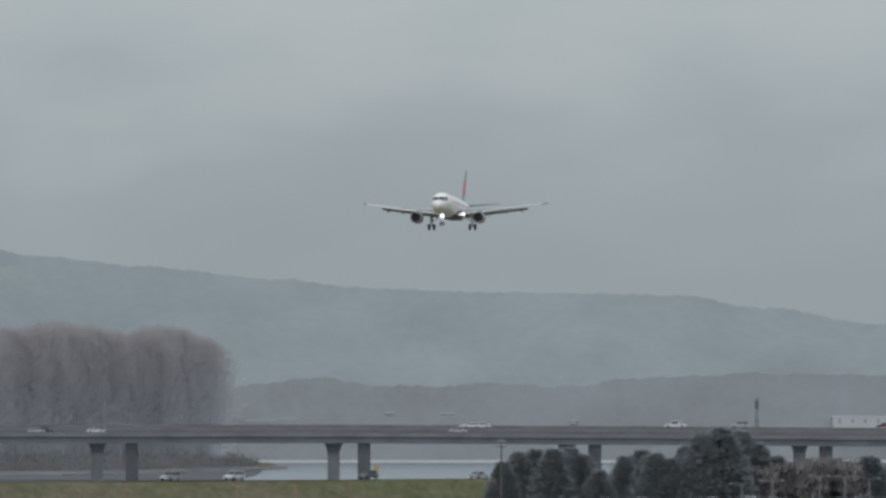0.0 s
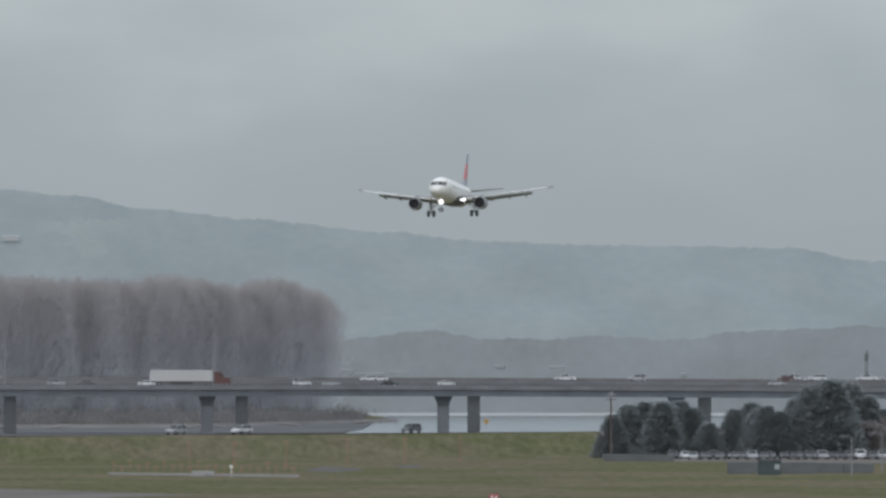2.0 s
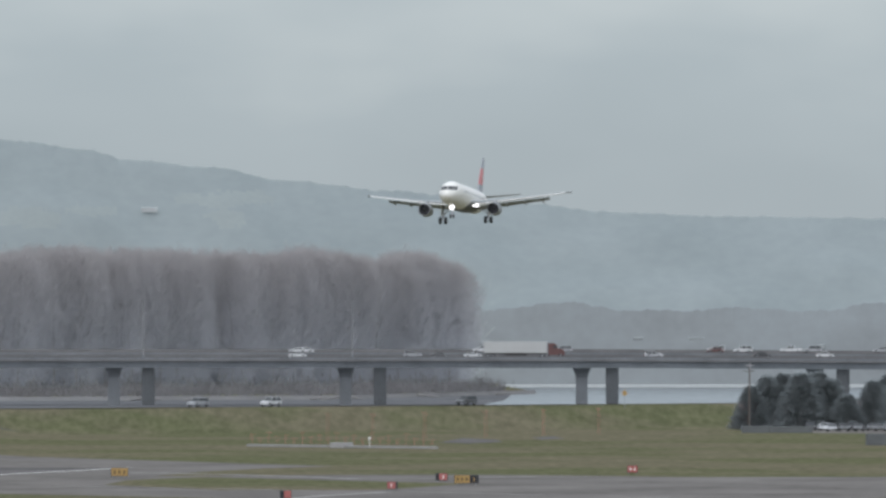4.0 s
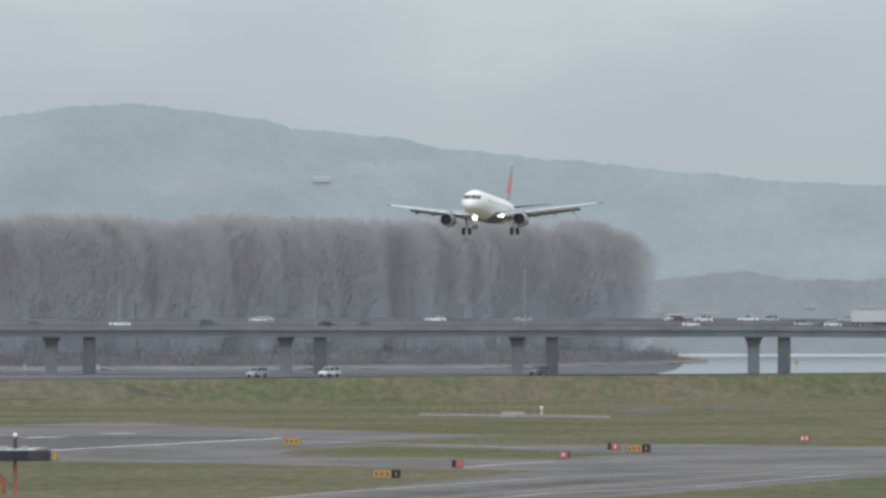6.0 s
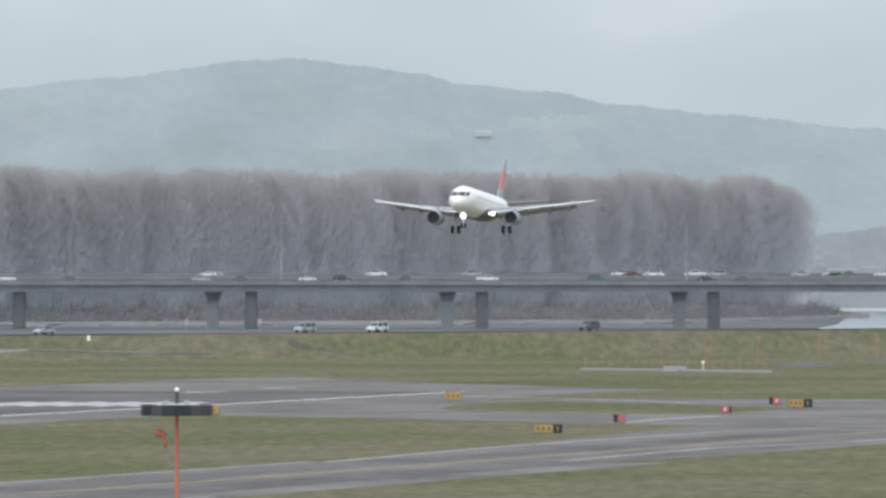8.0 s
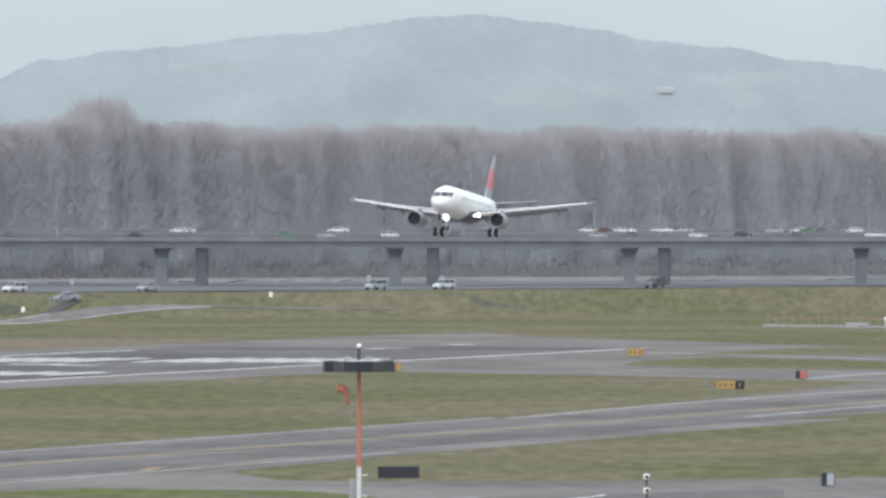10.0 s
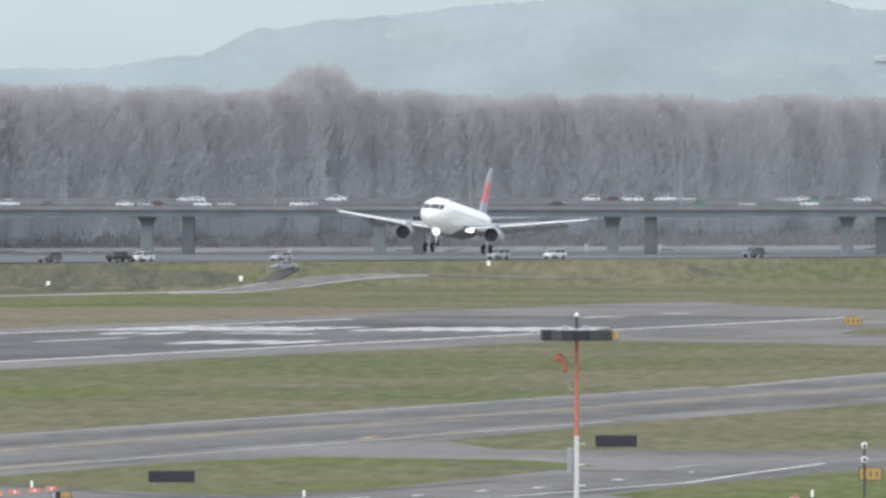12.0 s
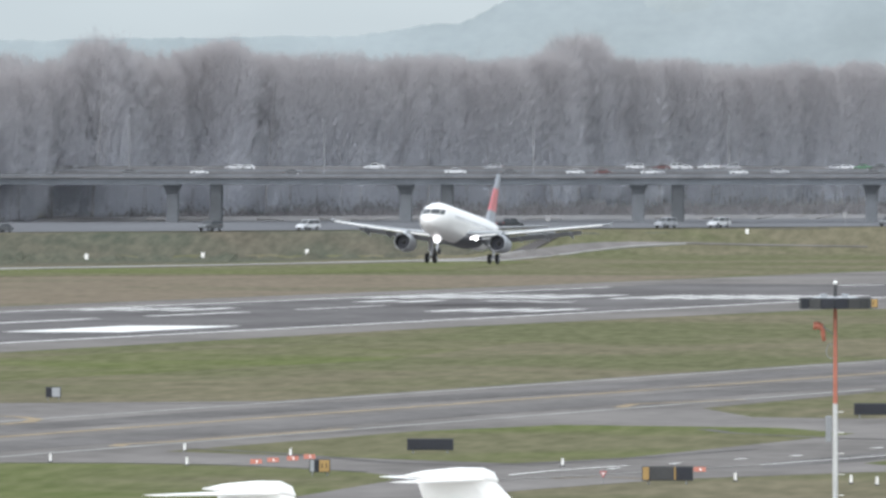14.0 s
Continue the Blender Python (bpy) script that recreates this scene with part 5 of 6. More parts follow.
part("light_bar", bm, M["pale_orange"], b)
copies(b, [spot(412, 190), spot(520, 186), spot(622, 183), spot(320, 193), spot(240, 193), spot(720, 180)], 0.0)
sheet("mud_patch", [spot(437, 195), spot(480, 187), spot(540, 190), spot(550, 194), spot(490, 197)], 0.010, M["shrub"], "dark bare soil patch in the grass", "ground")
sheet("mud_patch", [spot(600, 186), spot(640, 184), spot(660, 188), spot(620, 190)], 0.010, M["shrub"], "dark bare soil patch in the grass", "ground")

# ---------------------------------------------------------------- bands of dry and lush grass
sheet("dry_grass_band", [spot(-2700, 246), spot(-2095, 227), spot(-1600, 223), spot(-1100, 222), spot(-800, 223), rw(360, -52), rw(150, -48), rw(-900, -48)], 0.006, M["dry"], "band of dry tan grass beside the runway", "grass")
draped("lush_grass_band", [(-2700, 232), (-2095, 214), (-1695, 207), (-1250, 194), (-1150, 200), (-1300, 215), (-1600, 222), (-2095, 226), (-2700, 245)], 0.06, M["lush"], "strip of greener grass beside the perimeter road", "grass")
draped("rough_grass_patch", [(-2400, 165), (-2000, 163), (-1700, 160), (-1400, 158), (-1235, 162), (-1205, 177), (-1280, 189), (-1400, 193.5), (-1695, 201), (-2400, 213)], 0.05, M["bank"], "rough brown and olive grass at the levee's foot", "grass")
sheet("lush_grass_band", [rw(-520, 72), rw(-460, 62), rw(-330, 70), rw(-300, 84), rw(-420, 100), rw(-560, 98)], 0.006, M["lush"], "patch of greener grass beside the runway", "grass")
sheet("lush_grass_band", [rw(-1000, 179), rw(-826, 179), rw(-838, 192), rw(-852, 200), rw(-1000, 200)], 0.006, M["lush"], "greener grass beside the taxiway", "grass")

sheet("grass_island", [spot(u, v) for u, v in ((-2200, 556), (-2095, 557.4), (-1895, 557.4), (-1695, 561), (-1555, 567), (-1455, 573), (-1395, 580), (-1405, 588), (-1495, 603), (-1575, 617), (-1695, 635), (-2200, 660))],
      Z2, M["lush"], "lush green grass between the taxiway and the apron", "grass")
sheet("grass_island", [spot(u, v) for u, v in ((-567, 556), (-417, 538), (-250, 524), (-179, 516), (0, 508), (136, 504), (136, 640), (-179, 570), (-347, 562), (-497, 562))],
      Z2, M["lush"], "wedge of green grass beside the dark taxiway", "grass")
sheet("taxiway_branch", [spot(u, v) for u, v in ((-747, 566), (-567, 553), (-417, 535), (-179, 512), (136, 500), (136, 489), (-179, 499), (-420, 521), (-600, 542), (-747, 556))],
      Z2, M["sealed"], "dark sealed asphalt taxiway branching to the apron", "taxiway")
# ---------------------------------------------------------------- perimeter road and its rail
draped("perimeter_road", [(u, v) for u, v in ((-2700, 224), (-1695, 207), (-1340, 199.7), (-1202, 197.5), (-1085, 186), (-983, 174), (-881, 168.2), (-779, 170.7), (-560, 174.5),
                                                  (-560, 173), (-779, 169), (-881, 166.4), (-983, 165.4), (-1034, 166.4), (-1085, 170), (-1166, 181), (-1258, 194), (-1340, 196.5), (-1695, 204.5), (-2700, 220))],
      0.10, M["pavement"], "grey perimeter road that widens into a ramp through the grass", "road")
draped("levee_ramp", [(-1196, 185), (-1150, 179), (-1108, 156), (-1126, 155)], 0.09, M["bridge_asphalt"], "short asphalt ramp climbing to the levee road", "road")
fence = thing("guard_rail", "grey guard rail beside the perimeter road", "guard rail")
ends = [Vector(on_ground(-1165 + 6 * k, 166 - 1.0 * k)) for k in range(9)]
for p in ends:
    bm = bmesh.new()
    rod(bm, p - Vector((0, 0, 0.3)), p + Vector((0, 0, 1.5)), 0.08, 0.08, 6)
    part("post", bm, M["galv"], fence)
for z in (0.7, 1.4):
    bm = bmesh.new()
    for p, q in zip(ends, ends[1:]):
        rod(bm, p + Vector((0, 0, z)), q + Vector((0, 0, z)), 0.08, 0.08, 6)
    part("rail", bm, M["galv"], fence)

pole = thing("utility_pole", "weathered wooden utility pole beside the conifers", "utility pole", at=(987 * 2660 / FOCAL, 2660, 0))
bm = bmesh.new()
rod(bm, (0, 0, -0.3), (0, 0, 11.9), 0.2, 0.13, 8)
part("pole", bm, M["pole_wood"], pole)
bm = bmesh.new()
box(bm, (0, -0.18, 11.2), (2.0, 0.12, 0.14), bevel=0.02)
part("crossarm", bm, M["pole_wood"], pole)

# ---------------------------------------------------------------- conifers, car park and sheds
CD = 2690.0


def conifer(seed, height, radius, label):
    rnd = random.Random(seed)
    t = thing("conifer", label, "tree", "conifers by the car park")
    bm = bmesh.new()
    rod(bm, (0, 0, -0.2), (0, 0, height * 0.96), 0.22, 0.05, 8)
    part("trunk", bm, M["bark"], t)
    verts, faces = [], []
    for k in range(3000):
        f = 0.02 + 0.98 * rnd.random() ** 1.15
        lim = radius * (1.02 - f) ** 0.62
        a, rr = rnd.uniform(0, math.tau), max(0.1, rnd.gauss(0.9, 0.15))
        c = Vector((rr * lim * math.cos(a), rr * lim * math.sin(a), f * height))
        for j in range(3):
            d = Vector((math.cos(a) + rnd.gauss(0, 0.5), math.sin(a) + rnd.gauss(0, 0.5), rnd.gauss(0.35, 0.45))).normalized()
            p = c + Vector((rnd.gauss(0, 0.2), rnd.gauss(0, 0.2), rnd.gauss(0, 0.2)))
            side = d.cross(Vector((rnd.uniform(-1, 1), rnd.uniform(-1, 1), 1))).normalized() * rnd.uniform(0.07, 0.15)
            n = len(verts)
            verts += [p - side, p + side, p + d * rnd.uniform(0.4, 0.9)]
            faces.append((n, n + 1, n + 2))
    mesh_part("crown", verts, faces, M["pine"], t)
    return t


kinds = [conifer(40 + k, 10.5, 3.1, "dense dark green conifer beside the car park") for k in range(4)]
rnd = random.Random(8)
used = set()
for u, top, wide in ((990, 8.0, 0.8), (1018, 9.8, 0.95), (1048, 10.3, 1.0), (1078, 10.4, 1.05), (1108, 10.6, 1.1), (1132, 9.3, 0.9), (1160, 6.5, 0.8), (1206, 9.0, 0.85), (1235, 10.2, 1.0), (1262, 9.6, 0.95), (1290, 8.6, 0.8),
                     (1318, 11.0, 1.1), (1345, 13.2, 1.25), (1378, 14.4, 1.4), (1410, 13.8, 1.3), (1440, 11.5, 1.15), (1475, 9.0, 1.0), (1570, 8.2, 1.0), (1640, 9.0, 1.1), (1030, 9.2, 1.0), (1095, 9.6, 1.0), (1360, 12.8, 1.2), (1395, 13.5, 1.2), (1248, 9.2, 0.9)):
    d = CD + rnd.uniform(-8, 14)
    k = rnd.randrange(4)
    m = pose(u * d / FOCAL, d, 0, 0, 0, rnd.uniform(0, 360))
    if k in used:
        ob = copy_thing(kinds[k], m)
    else:
        used.add(k)
        ob = kinds[k]
        ob.matrix_basis = m
    ob.scale = (wide * 1.4, wide * 1.4, top / 10.5)


def small_bare(seed):
    rnd = random.Random(seed)
    t = thing("small_bare_tree", "small leafless reddish-brown tree by the car park", "tree", "small bare trees")
    bm = bmesh.new()
    grow(bm, (0, 0, -0.2), (0, 0, 1), 6.2, 0.14, 0, rnd)
    part("trunk", bm, M["bark"], t)
    verts, faces = [], []
    for k in range(60):
        a, rr, f = rnd.uniform(0, math.tau), math.sqrt(rnd.random()), rnd.uniform(0.2, 1)
        brush_clump(verts, faces, rnd, 2.2 * rr * math.cos(a), 2.2 * rr * math.sin(a), 6 * f, 0.9, 0.6, 12)
    mesh_part("crown", verts, faces, M["red_twig"], t)
    return t


M["red_twig"] = mat("reddish_twigs", (0.27, 0.25, 0.248), 0.95, spec=0.0, thru=0.3, var=0.3, scale=0.3)
sb = small_bare(3)
places = [(986, 0.75), (1180, 0.8), (1305, 0.8), (1450, 0.95), (1490, 1.1), (1515, 1.2), (1540, 1.2), (1560, 1.15), (1590, 1.2), (1615, 1.1), (1660, 1.1)]
for k, (u, s) in enumerate(places):
    d = CD - 4 + (k % 3) * 6
    m = pose(u * d / FOCAL, d, 0, 0, 0, 47 * k)
    ob = sb if k == 0 else copy_thing(sb, m)
    ob.matrix_basis = m
    ob.scale = (s, s, s)

sheet("car_park", [spot(975, 177), spot(1720, 184), spot(1720, 168), spot(975, 168)], 0.010, M["pavement"], "grey asphalt car park by the trees", "car park")
rnd = random.Random(21)
for k in range(34):
    u = 1098 + k * 17.5 + rnd.uniform(-4, 4)
    d = 2640 + rnd.uniform(-8, 10)
    ob = vehicle(rnd.choice(("car", "car", "suv")), rnd.choice(("silver", "grey", "dark", "dark", "white", "grey")), "parked by the trees")
    ob.matrix_basis = pose(u * d / FOCAL, d, 0.06, 0, 0, rnd.choice((262, 275, 268, 271)))
b = thing("shed", "small dark green metal shed on the grass", "shed", at=(*spot(1268, 202), 0), rz=4)
bm = bmesh.new()
box(bm, (0, 0, 1.15), (3.6, 2.4, 2.3), bevel=0.05)
body = part("wall", bm, M["shed"], b)
bm = bmesh.new()
loft(bm, [[(x, -1.35, 2.3), (x, 1.35, 2.3), (x, 0.9, 2.55), (x, -0.9, 2.55)] for x in (-1.95, 1.95)])
part("roof", bm, M["char"], b)
bm = bmesh.new()
box(bm, (1.1, -1.21, 1.3), (0.8, 0.06, 0.8), bevel=0.02)
part("window", bm, M["grey"], b)
for u, v, w, h, m in ((1222, 200, 5.2, 1.9, "container"), (1320, 200, 5.5, 1.9, "container"), (1372, 199, 5.5, 1.7, "container"), (1425, 199, 5.0, 1.6, "container"), (1000, 178, 5.5, 1.3, "container"), (1060, 178, 8, 1.2, "container")):
    b = thing("storage_container", "dull grey steel storage container", "container", "containers", at=(*spot(u, v), 0), rz=3)
    bm = bmesh.new()
    box(bm, (0, 0, h / 2), (w, 2.2, h), bevel=0.04)
    body = part("shell", bm, M[m], b)
    bm = bmesh.new()
    for k in range(int(w / 0.5)):
        box(bm, (-w / 2 + 0.3 + k * 0.5, -1.11, h / 2), (0.2, 0.06, h - 0.3))
    part("corrugation", bm, M[m], body)


def lot_lamp():
    b = thing("car_park_lamp", "slim pale car park lamp post with two heads", "street lamp", "car park lamps")
    bm = bmesh.new()
    rod(bm, (0, 0, 0), (0, 0, 6.3), 0.11, 0.08, 8)
    part("post", bm, M["galv"], b)
    for side in (-1, 1):
        bm = bmesh.new()
        rod(bm, (0, 0, 6.2), (side * 1.5, 0, 6.4), 0.05, 0.05, 6)
        arm = part("arm", bm, M["galv"], b)
        bm = bmesh.new()
        box(bm, (side * 1.75, 0, 6.4), (0.6, 0.32, 0.14), bevel=0.04)
        part("lamp_head", bm, M["grey"], arm)
    return b


copies(lot_lamp(), [spot(1468, 196), spot(1414, 204), spot(1552, 184), spot(1597, 186), spot(1640, 190)])

# utility pole and road signs on the levee
x, y = spot(988, 129.5, LEVEE_Z)
b = thing("utility_pole", "thin dark utility pole beside the levee road", "utility pole", at=(x, y, LEVEE_Z))
bm = bmesh.new()
rod(bm, (0, 0, -0.6), (0, 0, 8.2), 0.14, 0.10, 8)
part("pole", bm, M["bark"], b)
for z, w in ((7.7, 0.8), (7.0, 0.6)):
    bm = bmesh.new()
    box(bm, (0, 0, z), (2 * w, 0.12, 0.14))
    part("crossarm", bm, M["bark"], b)
b = thing("warning_sign", "amber diamond warning sign on a post by the levee", "road sign", "warning signs")
bm = bmesh.new()
loft(bm, [[(0, o, 1.7), (0.62, o, 2.32), (0, o, 2.94), (-0.62, o, 2.32)] for o in (-0.04, 0.04)])
part("plate", bm, M["amber"], b)
bm = bmesh.new()
rod(bm, (0, 0.1, -0.6), (0, 0.1, 2.7), 0.05, 0.05, 6)
part("post", bm, M["galv"], b)
copies(b, [spot(766, 128.5, LEVEE_Z), spot(982, 129, LEVEE_Z)], LEVEE_Z)
b = thing("white_sign", "small white sign panel on a post under the bridge", "road sign", "white signs")
bm = bmesh.new()
box(bm, (0, 0, 2.6), (1.0, 0.08, 1.3), bevel=0.02)
part("panel", bm, M["boom"], b)
bm = bmesh.new()
rod(bm, (0, 0.1, -1.5), (0, 0.1, 2.4), 0.06, 0.06, 6)
part("post", bm, M["galv"], b)
copies(b, [spot(-600, 133, 0.6), spot(-470, 133, 0.6), spot(-1126, 140, 0.6)], 0.3)

# ---------------------------------------------------------------- parked aircraft on the near apron


def regional_jet():
    """Nose along +x, origin on the ground under the fin."""
    b = thing("regional_jet", "white parked regional jet with a high tail", "aeroplane", "parked jets")
    bm = bmesh.new()
    n = 20
    loft(bm, [[(x, r * math.cos(k * math.tau / n), 2.45 + dz + r * math.sin(k * math.tau / n)) for k in range(n)]
              for x, r, dz in ((-4.4, 0.2, 0.75), (-2, 0.75, 0.45), (2, 1.2, 0.12), (6, 1.35, 0), (16, 1.35, 0), (18.6, 1.05, -0.12), (20, 0.5, -0.35), (20.5, 0.06, -0.45))])
    part("fuselage", bm, M["white"], b, smooth=True)
    bm = bmesh.new()
    loft(bm, [[(x0 + c * f, th * g, z) for f, g in ((0, 0.05), (0.3, 0.6), (0.7, 1), (0.94, 0.55), (1, 0), (0.94, -0.55), (0.7, -1), (0.3, -0.6), (0, -0.05))]
              for x0, c, th, z in ((-2.6, 5.6, 0.26, 3.3), (-3.0, 4.2, 0.2, 4.6), (-3.45, 3.2, 0.17, 6.0), (-3.7, 2.75, 0.15, 6.75))])
    fin = part("fin", bm, M["white"], b)
    bm = bmesh.new()
    loft(bm, [[(x, r * 0.55 * math.cos(k * math.tau / 12), 6.85 + dz + r * 0.6 * math.sin(k * math.tau / 12)) for k in range(12)]
              for x, r, dz in ((-4.2, 0.04, 0.0), (-3.4, 0.26, 0.03), (-2.2, 0.4, 0.06), (-1.3, 0.42, 0.04), (-0.9, 0.3, -0.06), (-0.75, 0.05, -0.2))])
    part("tail_fairing", bm, M["white"], fin, smooth=True)
    for side in (-1, 1):
        bm = bmesh.new()
        loft(bm, [[(x0 + c * f, side * y, z + g * th) for f, g in ((0, 0), (0.4, 0.6), (0.85, 0.7), (1, 0), (0.85, -0.5), (0.4, -0.4))] for y, x0, c, th, z in ((0.1, -3.5, 2.3, 0.14, 6.72), (4.2, -4.9, 1.1, 0.07, 6.72))])
        part("tailplane", bm, M["white"], fin)
        bm = bmesh.new()
        loft(bm, [[(x, side * 2.1 + r * math.cos(k * math.tau / 16), 3.1 + r * math.sin(k * math.tau / 16)) for k in range(16)] for x, r in ((-1.0, 0.4), (0.3, 0.66), (2.2, 0.72), (2.9, 0.62), (2.7, 0.5))])
        part("engine", bm, M["white"], b, smooth=True)
        bm = bmesh.new()
        loft(bm, [[(x0 + c * f, side * y, z + g * th) for f, g in ((0, 0), (0.4, 0.5), (0.85, 0.7), (1, 0), (0.85, -0.5), (0.4, -0.4))] for y, x0, c, th, z in ((1.0, 6.0, 4.6, 0.3, 1.6), (10.5, 4.6, 1.3, 0.1, 2.2))])
        part("wing", bm, M["white"], b)
        bm = bmesh.new()
        rod(bm, (7.2, side * 1.7, 0.42), (7.2, side * 1.6, 1.7), 0.08, 0.1, 8)
        rod(bm, (7.2, side * 1.45, 0.42), (7.2, side * 1.95, 0.42), 0.42, 0.42, 14)
        part("main_gear", bm, M["dark"], b)
    bm = bmesh.new()
    rod(bm, (17.5, 0, 0.3), (17.5, 0, 1.4), 0.06, 0.08, 8)
    rod(bm, (17.5, -0.2, 0.3), (17.5, 0.2, 0.3), 0.3, 0.3, 12)
    part("nose_gear", bm, M["dark"], b)
    return b


JD = 505.0
rj = regional_jet()
rj.matrix_basis = pose(-1226 * JD / FOCAL + 1.0, JD, EYE - 566 * JD / FOCAL - 7.10, 0, 0, 6)
rj2 = copy_thing(rj, pose(-1589 * 490 / FOCAL + 1.0, 490, EYE - 591 * 490 / FOCAL - 7.10, 0, 0, -16))
sheet("apron", [(-120, 380), (90, 380), (90, 640), (-120, 640)], 0.012, M["concrete_pale"], "pale concrete aircraft apron", "apron")

# light aircraft
LD = 690.0
b = thing("light_aircraft", "small white high-wing propeller aeroplane parked on the grass", "aeroplane", at=(-225 * LD / FOCAL, LD, 0.05))
zt = EYE - 574 * LD / FOCAL
bm = bmesh.new()
loft(bm, [[(px, -w, z0), (px, w, z0), (px, w, z1), (px, -w, z1)] for px, w, z0, z1 in (
    (-2.2, 0.12, 1.3, 1.55), (0.8, 0.45, 0.85, 1.75), (2.6, 0.55, 0.7, zt - 0.1), (4.2, 0.55, 0.7, zt - 0.1), (5.4, 0.42, 0.8, 1.5), (6.2, 0.2, 1.0, 1.35))])
part("fuselage", bm, M["white"], b)
bm = bmesh.new()
box(bm, (3.4, 0, zt), (9.6, 1.4, 0.14), rz=-14, bevel=0.05)
part("wing", bm, M["white"], b)
bm = bmesh.new()
loft(bm, [[(x0, -0.05, z), (x0 + c, -0.05, z), (x0 + c, 0.05, z), (x0, 0.05, z)] for x0, c, z in ((-2.2, 1.5, 1.4), (-0.4, 0.5, zt + 0.32))])
part("fin", bm, M["white"], b)
bm = bmesh.new()
rod(bm, (-0.15, 0, zt + 0.3), (-0.15, 0, zt + 0.5), 0.14, 0.1, 10)
part("beacon", bm, M["red"], b)
bm = bmesh.new()
box(bm, (-1.7, 0, 1.45), (0.9, 3.2, 0.08), bevel=0.02)
part("tailplane", bm, M["white"], b)
for px, py in ((2.9, -1.1), (2.9, 1.1), (5.2, 0)):
    bm = bmesh.new()
    rod(bm, (px, py, 0.25), (px, py * 0.4, 0.85), 0.05, 0.05, 6)
    rod(bm, (px, py - 0.08, 0.22), (px, py + 0.08, 0.22), 0.22, 0.22, 12)
    part("wheel", bm, M["dark"], b)

# ---------------------------------------------------------------- worn lines and seams of the taxiways


def worn_line(name, pts, width, material, label, z=Z4):
    """A painted line through ground places given by bearing and dip."""
    pts = [Vector(spot(u, v)) for u, v in pts]
    one, two = [], []
    for k, p in enumerate(pts):
        t = (pts[min(k + 1, len(pts) - 1)] - pts[max(k - 1, 0)]).normalized()
        nrm = Vector((-t.y, t.x)) * width / 2
        one.append(tuple(p - nrm))
        two.append(tuple(p + nrm))
    sheet(name, one + two[::-1], z, material, label)


PALE, YEL = M["pale_line"], M["yellow_paint"]
worn_line("pale_seam", [(-120, 248), (71, 252), (200, 256), (300, 260), (437, 259)], 2.6, M["concrete_pale"], "pale concrete seam along the taxiway edge")
worn_line("pale_seam", [(512, 257.5), (600, 255.5), (727, 254.5)], 1.6, PALE, "pale worn edge line")
worn_line("pale_seam", [(-250, 272), (71, 277), (220, 281), (370, 281.5), (627, 289)], 1.6, PALE, "pale worn edge line")
worn_line("pale_seam", [(165, 295), (240, 289), (345, 283)], 2.0, M["concrete_pale"], "pale worn turn-off line")
worn_line("pale_seam", [(-353, 365), (-100, 342), (120, 326), (330, 312), (560, 303), (855, 292)], 1.4, PALE, "pale worn edge line")
worn_line("pale_seam", [(71, 362), (327, 340), (587, 328), (855, 306)], 1.4, PALE, "pale worn edge line")
worn_line("taxi_edge_line", [(-747, 559), (-600, 548), (-420, 534), (-300, 516), (-179, 500)], 0.32, M["paint"], "white taxiway edge line")
worn_line("taxi_edge_line", [(-1311, 590), (-1150, 583), (-1000, 575), (-747, 559)], 0.5, PALE, "white taxiway edge line")
for u, v in ((-786, 549), (-686, 543), (-544, 529), (-419, 516), (-900, 557), (-1010, 566)):
    worn_line("taxi_dash", [(u - 9, v + 0.8), (u + 9, v - 0.8)], 0.45, M["paint"], "short white taxiway dash")
worn_line("hold_line", [(-1195, 578), (-1130, 571), (-1060, 566), (-985, 561)], 0.4, M["paint"], "broken white holding position line")
worn_line("hold_line", [(-1120, 584), (-1040, 581), (-950, 584)], 0.6, YEL, "yellow holding position line")
worn_line("hold_line", [(-470, 512), (-400, 503), (-330, 499), (-260, 498)], 0.5, PALE, "white holding position line")
worn_line("taxi_curve", [(-1895, 528), (-1880, 524), (-1800, 520), (-1640, 508), (-1480, 496)], 1.0, YEL, "curved yellow taxiway line")
worn_line("taxi_curve", [(-1000, 458), (-975, 452), (-900, 449), (-780, 444)], 1.0, YEL, "curved yellow taxiway line")
worn_line("taxi_curve", [(-2100, 489), (-2050, 485), (-2035, 480), (-2060, 476), (-2100, 474)], 1.0, YEL, "curved yellow taxiway line")
worn_line("pad_mark", [(-608, 241.5), (-570, 240.7), (-533, 240.0)], 2.4, M["paint"], "white painted mark on the runway pad")
worn_line("pad_mark", [(-463, 234.3), (-438, 234.0), (-413, 233.7)], 2.4, M["paint"], "white painted mark on the runway pad")
for pts in ([(-2095, 450.5), (-1800, 451), (-1560, 451), (-1311, 444), (-1000, 428), (-700, 414), (-300, 396)],
            [(-1760, 531), (-1600, 540), (-1400, 556), (-1250, 561), (-1100, 556), (-950, 546), (-760, 531)],
            [(-853, 496), (-800, 503), (-640, 511), (-400, 517)],
            [(-2095, 556.8), (-1895, 556.8), (-1695, 560.4), (-1555, 566.4), (-1455, 572.4)]):
    worn_line("dead_grass_seam", pts, 0.9, M["shrub"], "dark seam of dead grass along the pavement edge")
worn_line("shoulder_seam", [(-2300, 289), (-1863, 273), (-1620, 263), (-1404, 255)], 1.0, M["shrub"], "dark seam along the runway shoulder")
draped("ramp_edge_line", [(-1340, 200), (-1202, 198), (-1085, 186.5), (-983, 174.6), (-881, 168.9), (-881, 167.8), (-983, 173.2), (-1085, 185), (-1202, 196.4), (-1340, 198.4)], 0.14, M["concrete_pale"], "pale gravel edge of the perimeter road")
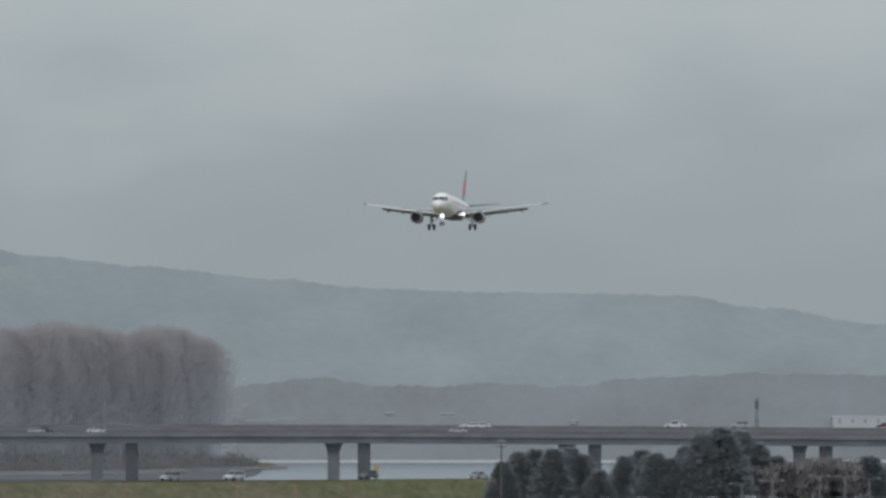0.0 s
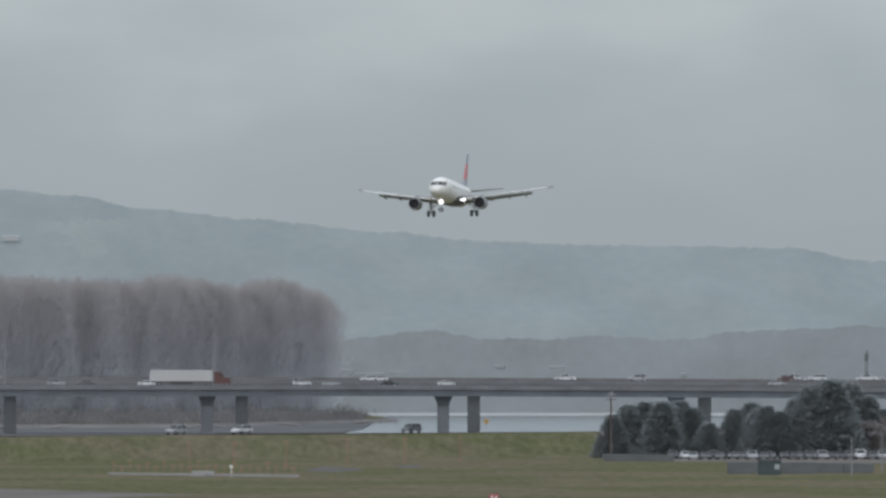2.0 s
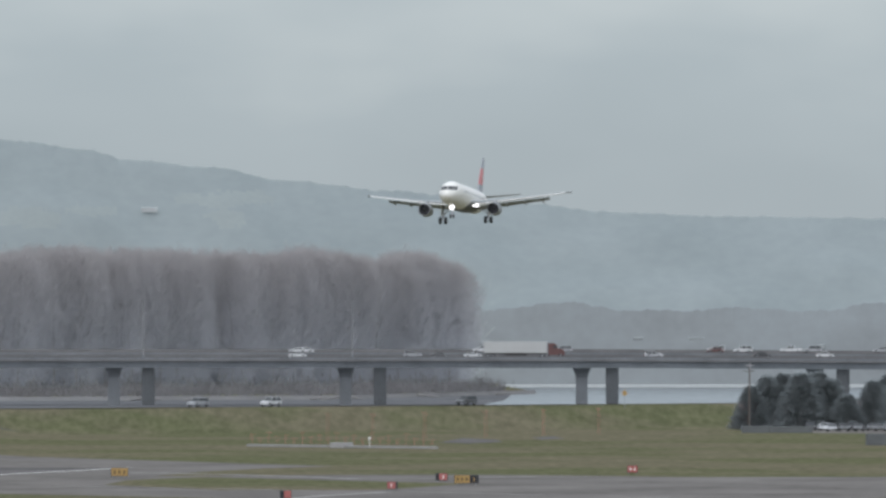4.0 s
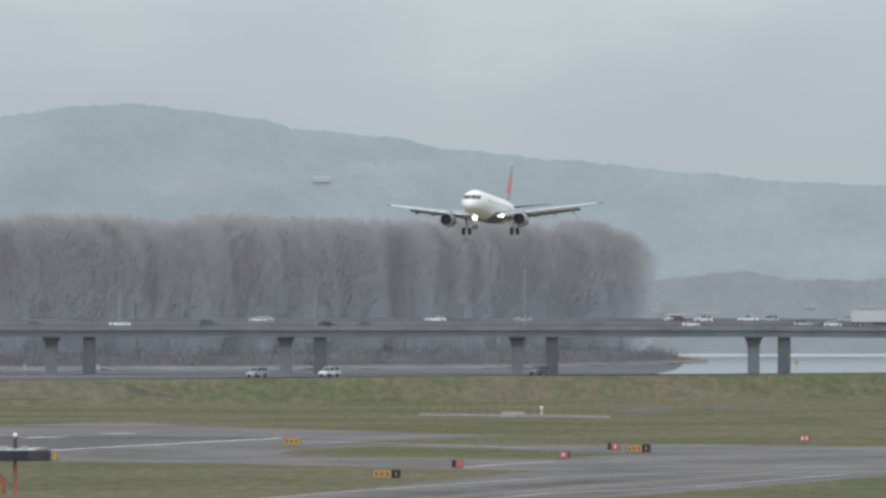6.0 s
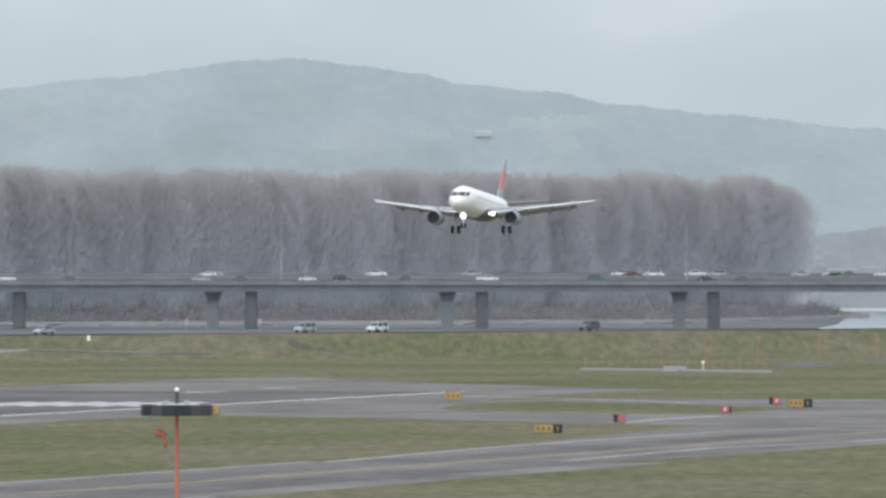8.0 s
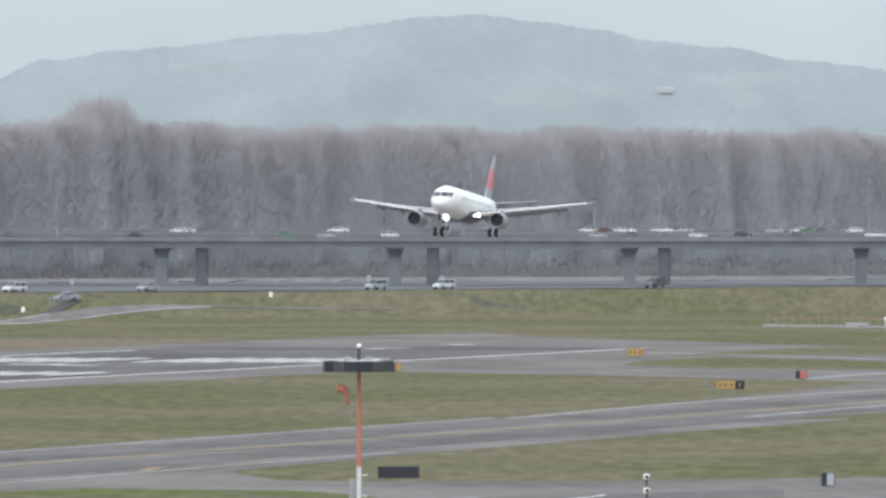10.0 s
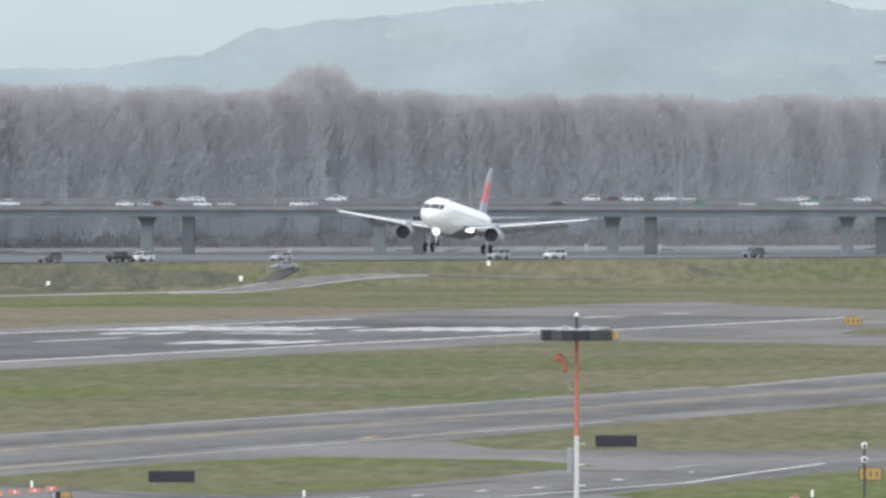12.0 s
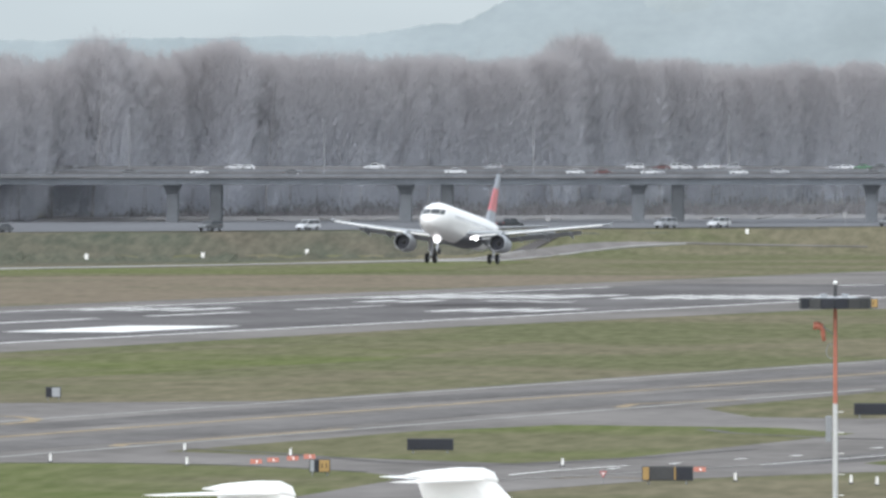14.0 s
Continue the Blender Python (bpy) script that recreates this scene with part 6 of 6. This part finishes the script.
draped("ramp_edge_line", [(-2300, 217.8), (-1695, 206.3), (-1340, 198.2), (-1258, 195.2), (-1166, 182.3), (-1166, 181), (-1258, 193.7), (-1340, 196.8), (-1695, 204.9), (-2300, 216.2)], 0.13, M["concrete_pale"], "pale gravel edge of the perimeter road")

# ---------------------------------------------------------------- what moves
# seconds, bearing and dip of the main wheels' middle, roll
FLIGHT = [
    (0, 899.9, -320.1, 0.0), (0.5, 853.2, -305.7, -0.2), (1, 806.3, -290.4, -0.5), (1.5, 758.0, -276.2, -0.8), (2, 706.8, -260.8, -0.9),
    (2.5, 654.5, -246.4, -1.0), (3, 600.0, -231.5, -1.0), (5.5, 293.8, -143.7, -0.7), (6, 224.7, -124.6, -0.5), (6.5, 153.2, -105.0, -0.4),
    (7, 79.0, -86.0, -0.4), (7.5, 1.6, -66.2, -0.3), (8, -78.4, -46.9, 0.0), (10.5, -522.7, 55.3, 1.2), (11, -620.9, 75.6, 1.5),
    (11.5, -723.0, 97.5, 1.8), (12, -827.4, 118.7, 1.9), (12.5, -934.4, 141.1, 2.0), (13, -1046.0, 159.9, 1.9), (13.5, -1160.8, 176.6, 1.4),
    (14, -1278.0, 193.4, 0.8),
]


def motions():
    rows = []
    for t, u, v, roll in FLIGHT:
        d = 2593 - 65.9 * t
        # the nose comes up and swings in line for the flare
        pitch = 2.8 + 0.7 * smooth(0, 6, t) + 1.5 * smooth(10, 14, t)
        heading = 10.2 + 1.0 * smooth(0, 6, t) - 1.0 * smooth(8, 14, t)
        rows.append((t, pose(d * u / FOCAL, d, EYE - v * d / FOCAL, -pitch, roll, -heading)))
    walk(airliner, rows)
    # the trailer's rear end passes the reference bearing of its middle
    walk(truck, [(t, pose((226 + 173 * (t - 2)) * K + 4.2, BY - 1.5, 12.02)) for t in (0, 7, 14)])
    for lane, (t0, u0, rate, kind, colour, row), ob in TRAFFIC:
        rows = []
        for t in (0, 7, 14):
            u = u0 + rate * (t - t0)
            if lane == "near":
                m = pose(u * K, BY - 4.2 + 3.6 * row, 12.02)
            else:
                m = pose(u * (BY + 30) / FOCAL, BY + 28 + 3.6 * row, 13.22, 0, 0, 180)
            rows.append((t, m))
        walk(ob, rows)
    for (kind, colour, side, path), ob in LEVEE_TRAFFIC:
        rows = []
        for t, u in path:
            q = -2.0 * side
            along = (u / FOCAL * (LEVEE_Y + 0.594 * q) + 0.805 * q) / (0.594 - 0.805 * u / FOCAL)
            rows.append((t, pose(*levee(along, q), LEVEE_Z + 0.07, 0, 0, 53.6 if side > 0 else 233.6)))
        walk(ob, rows)


motions()
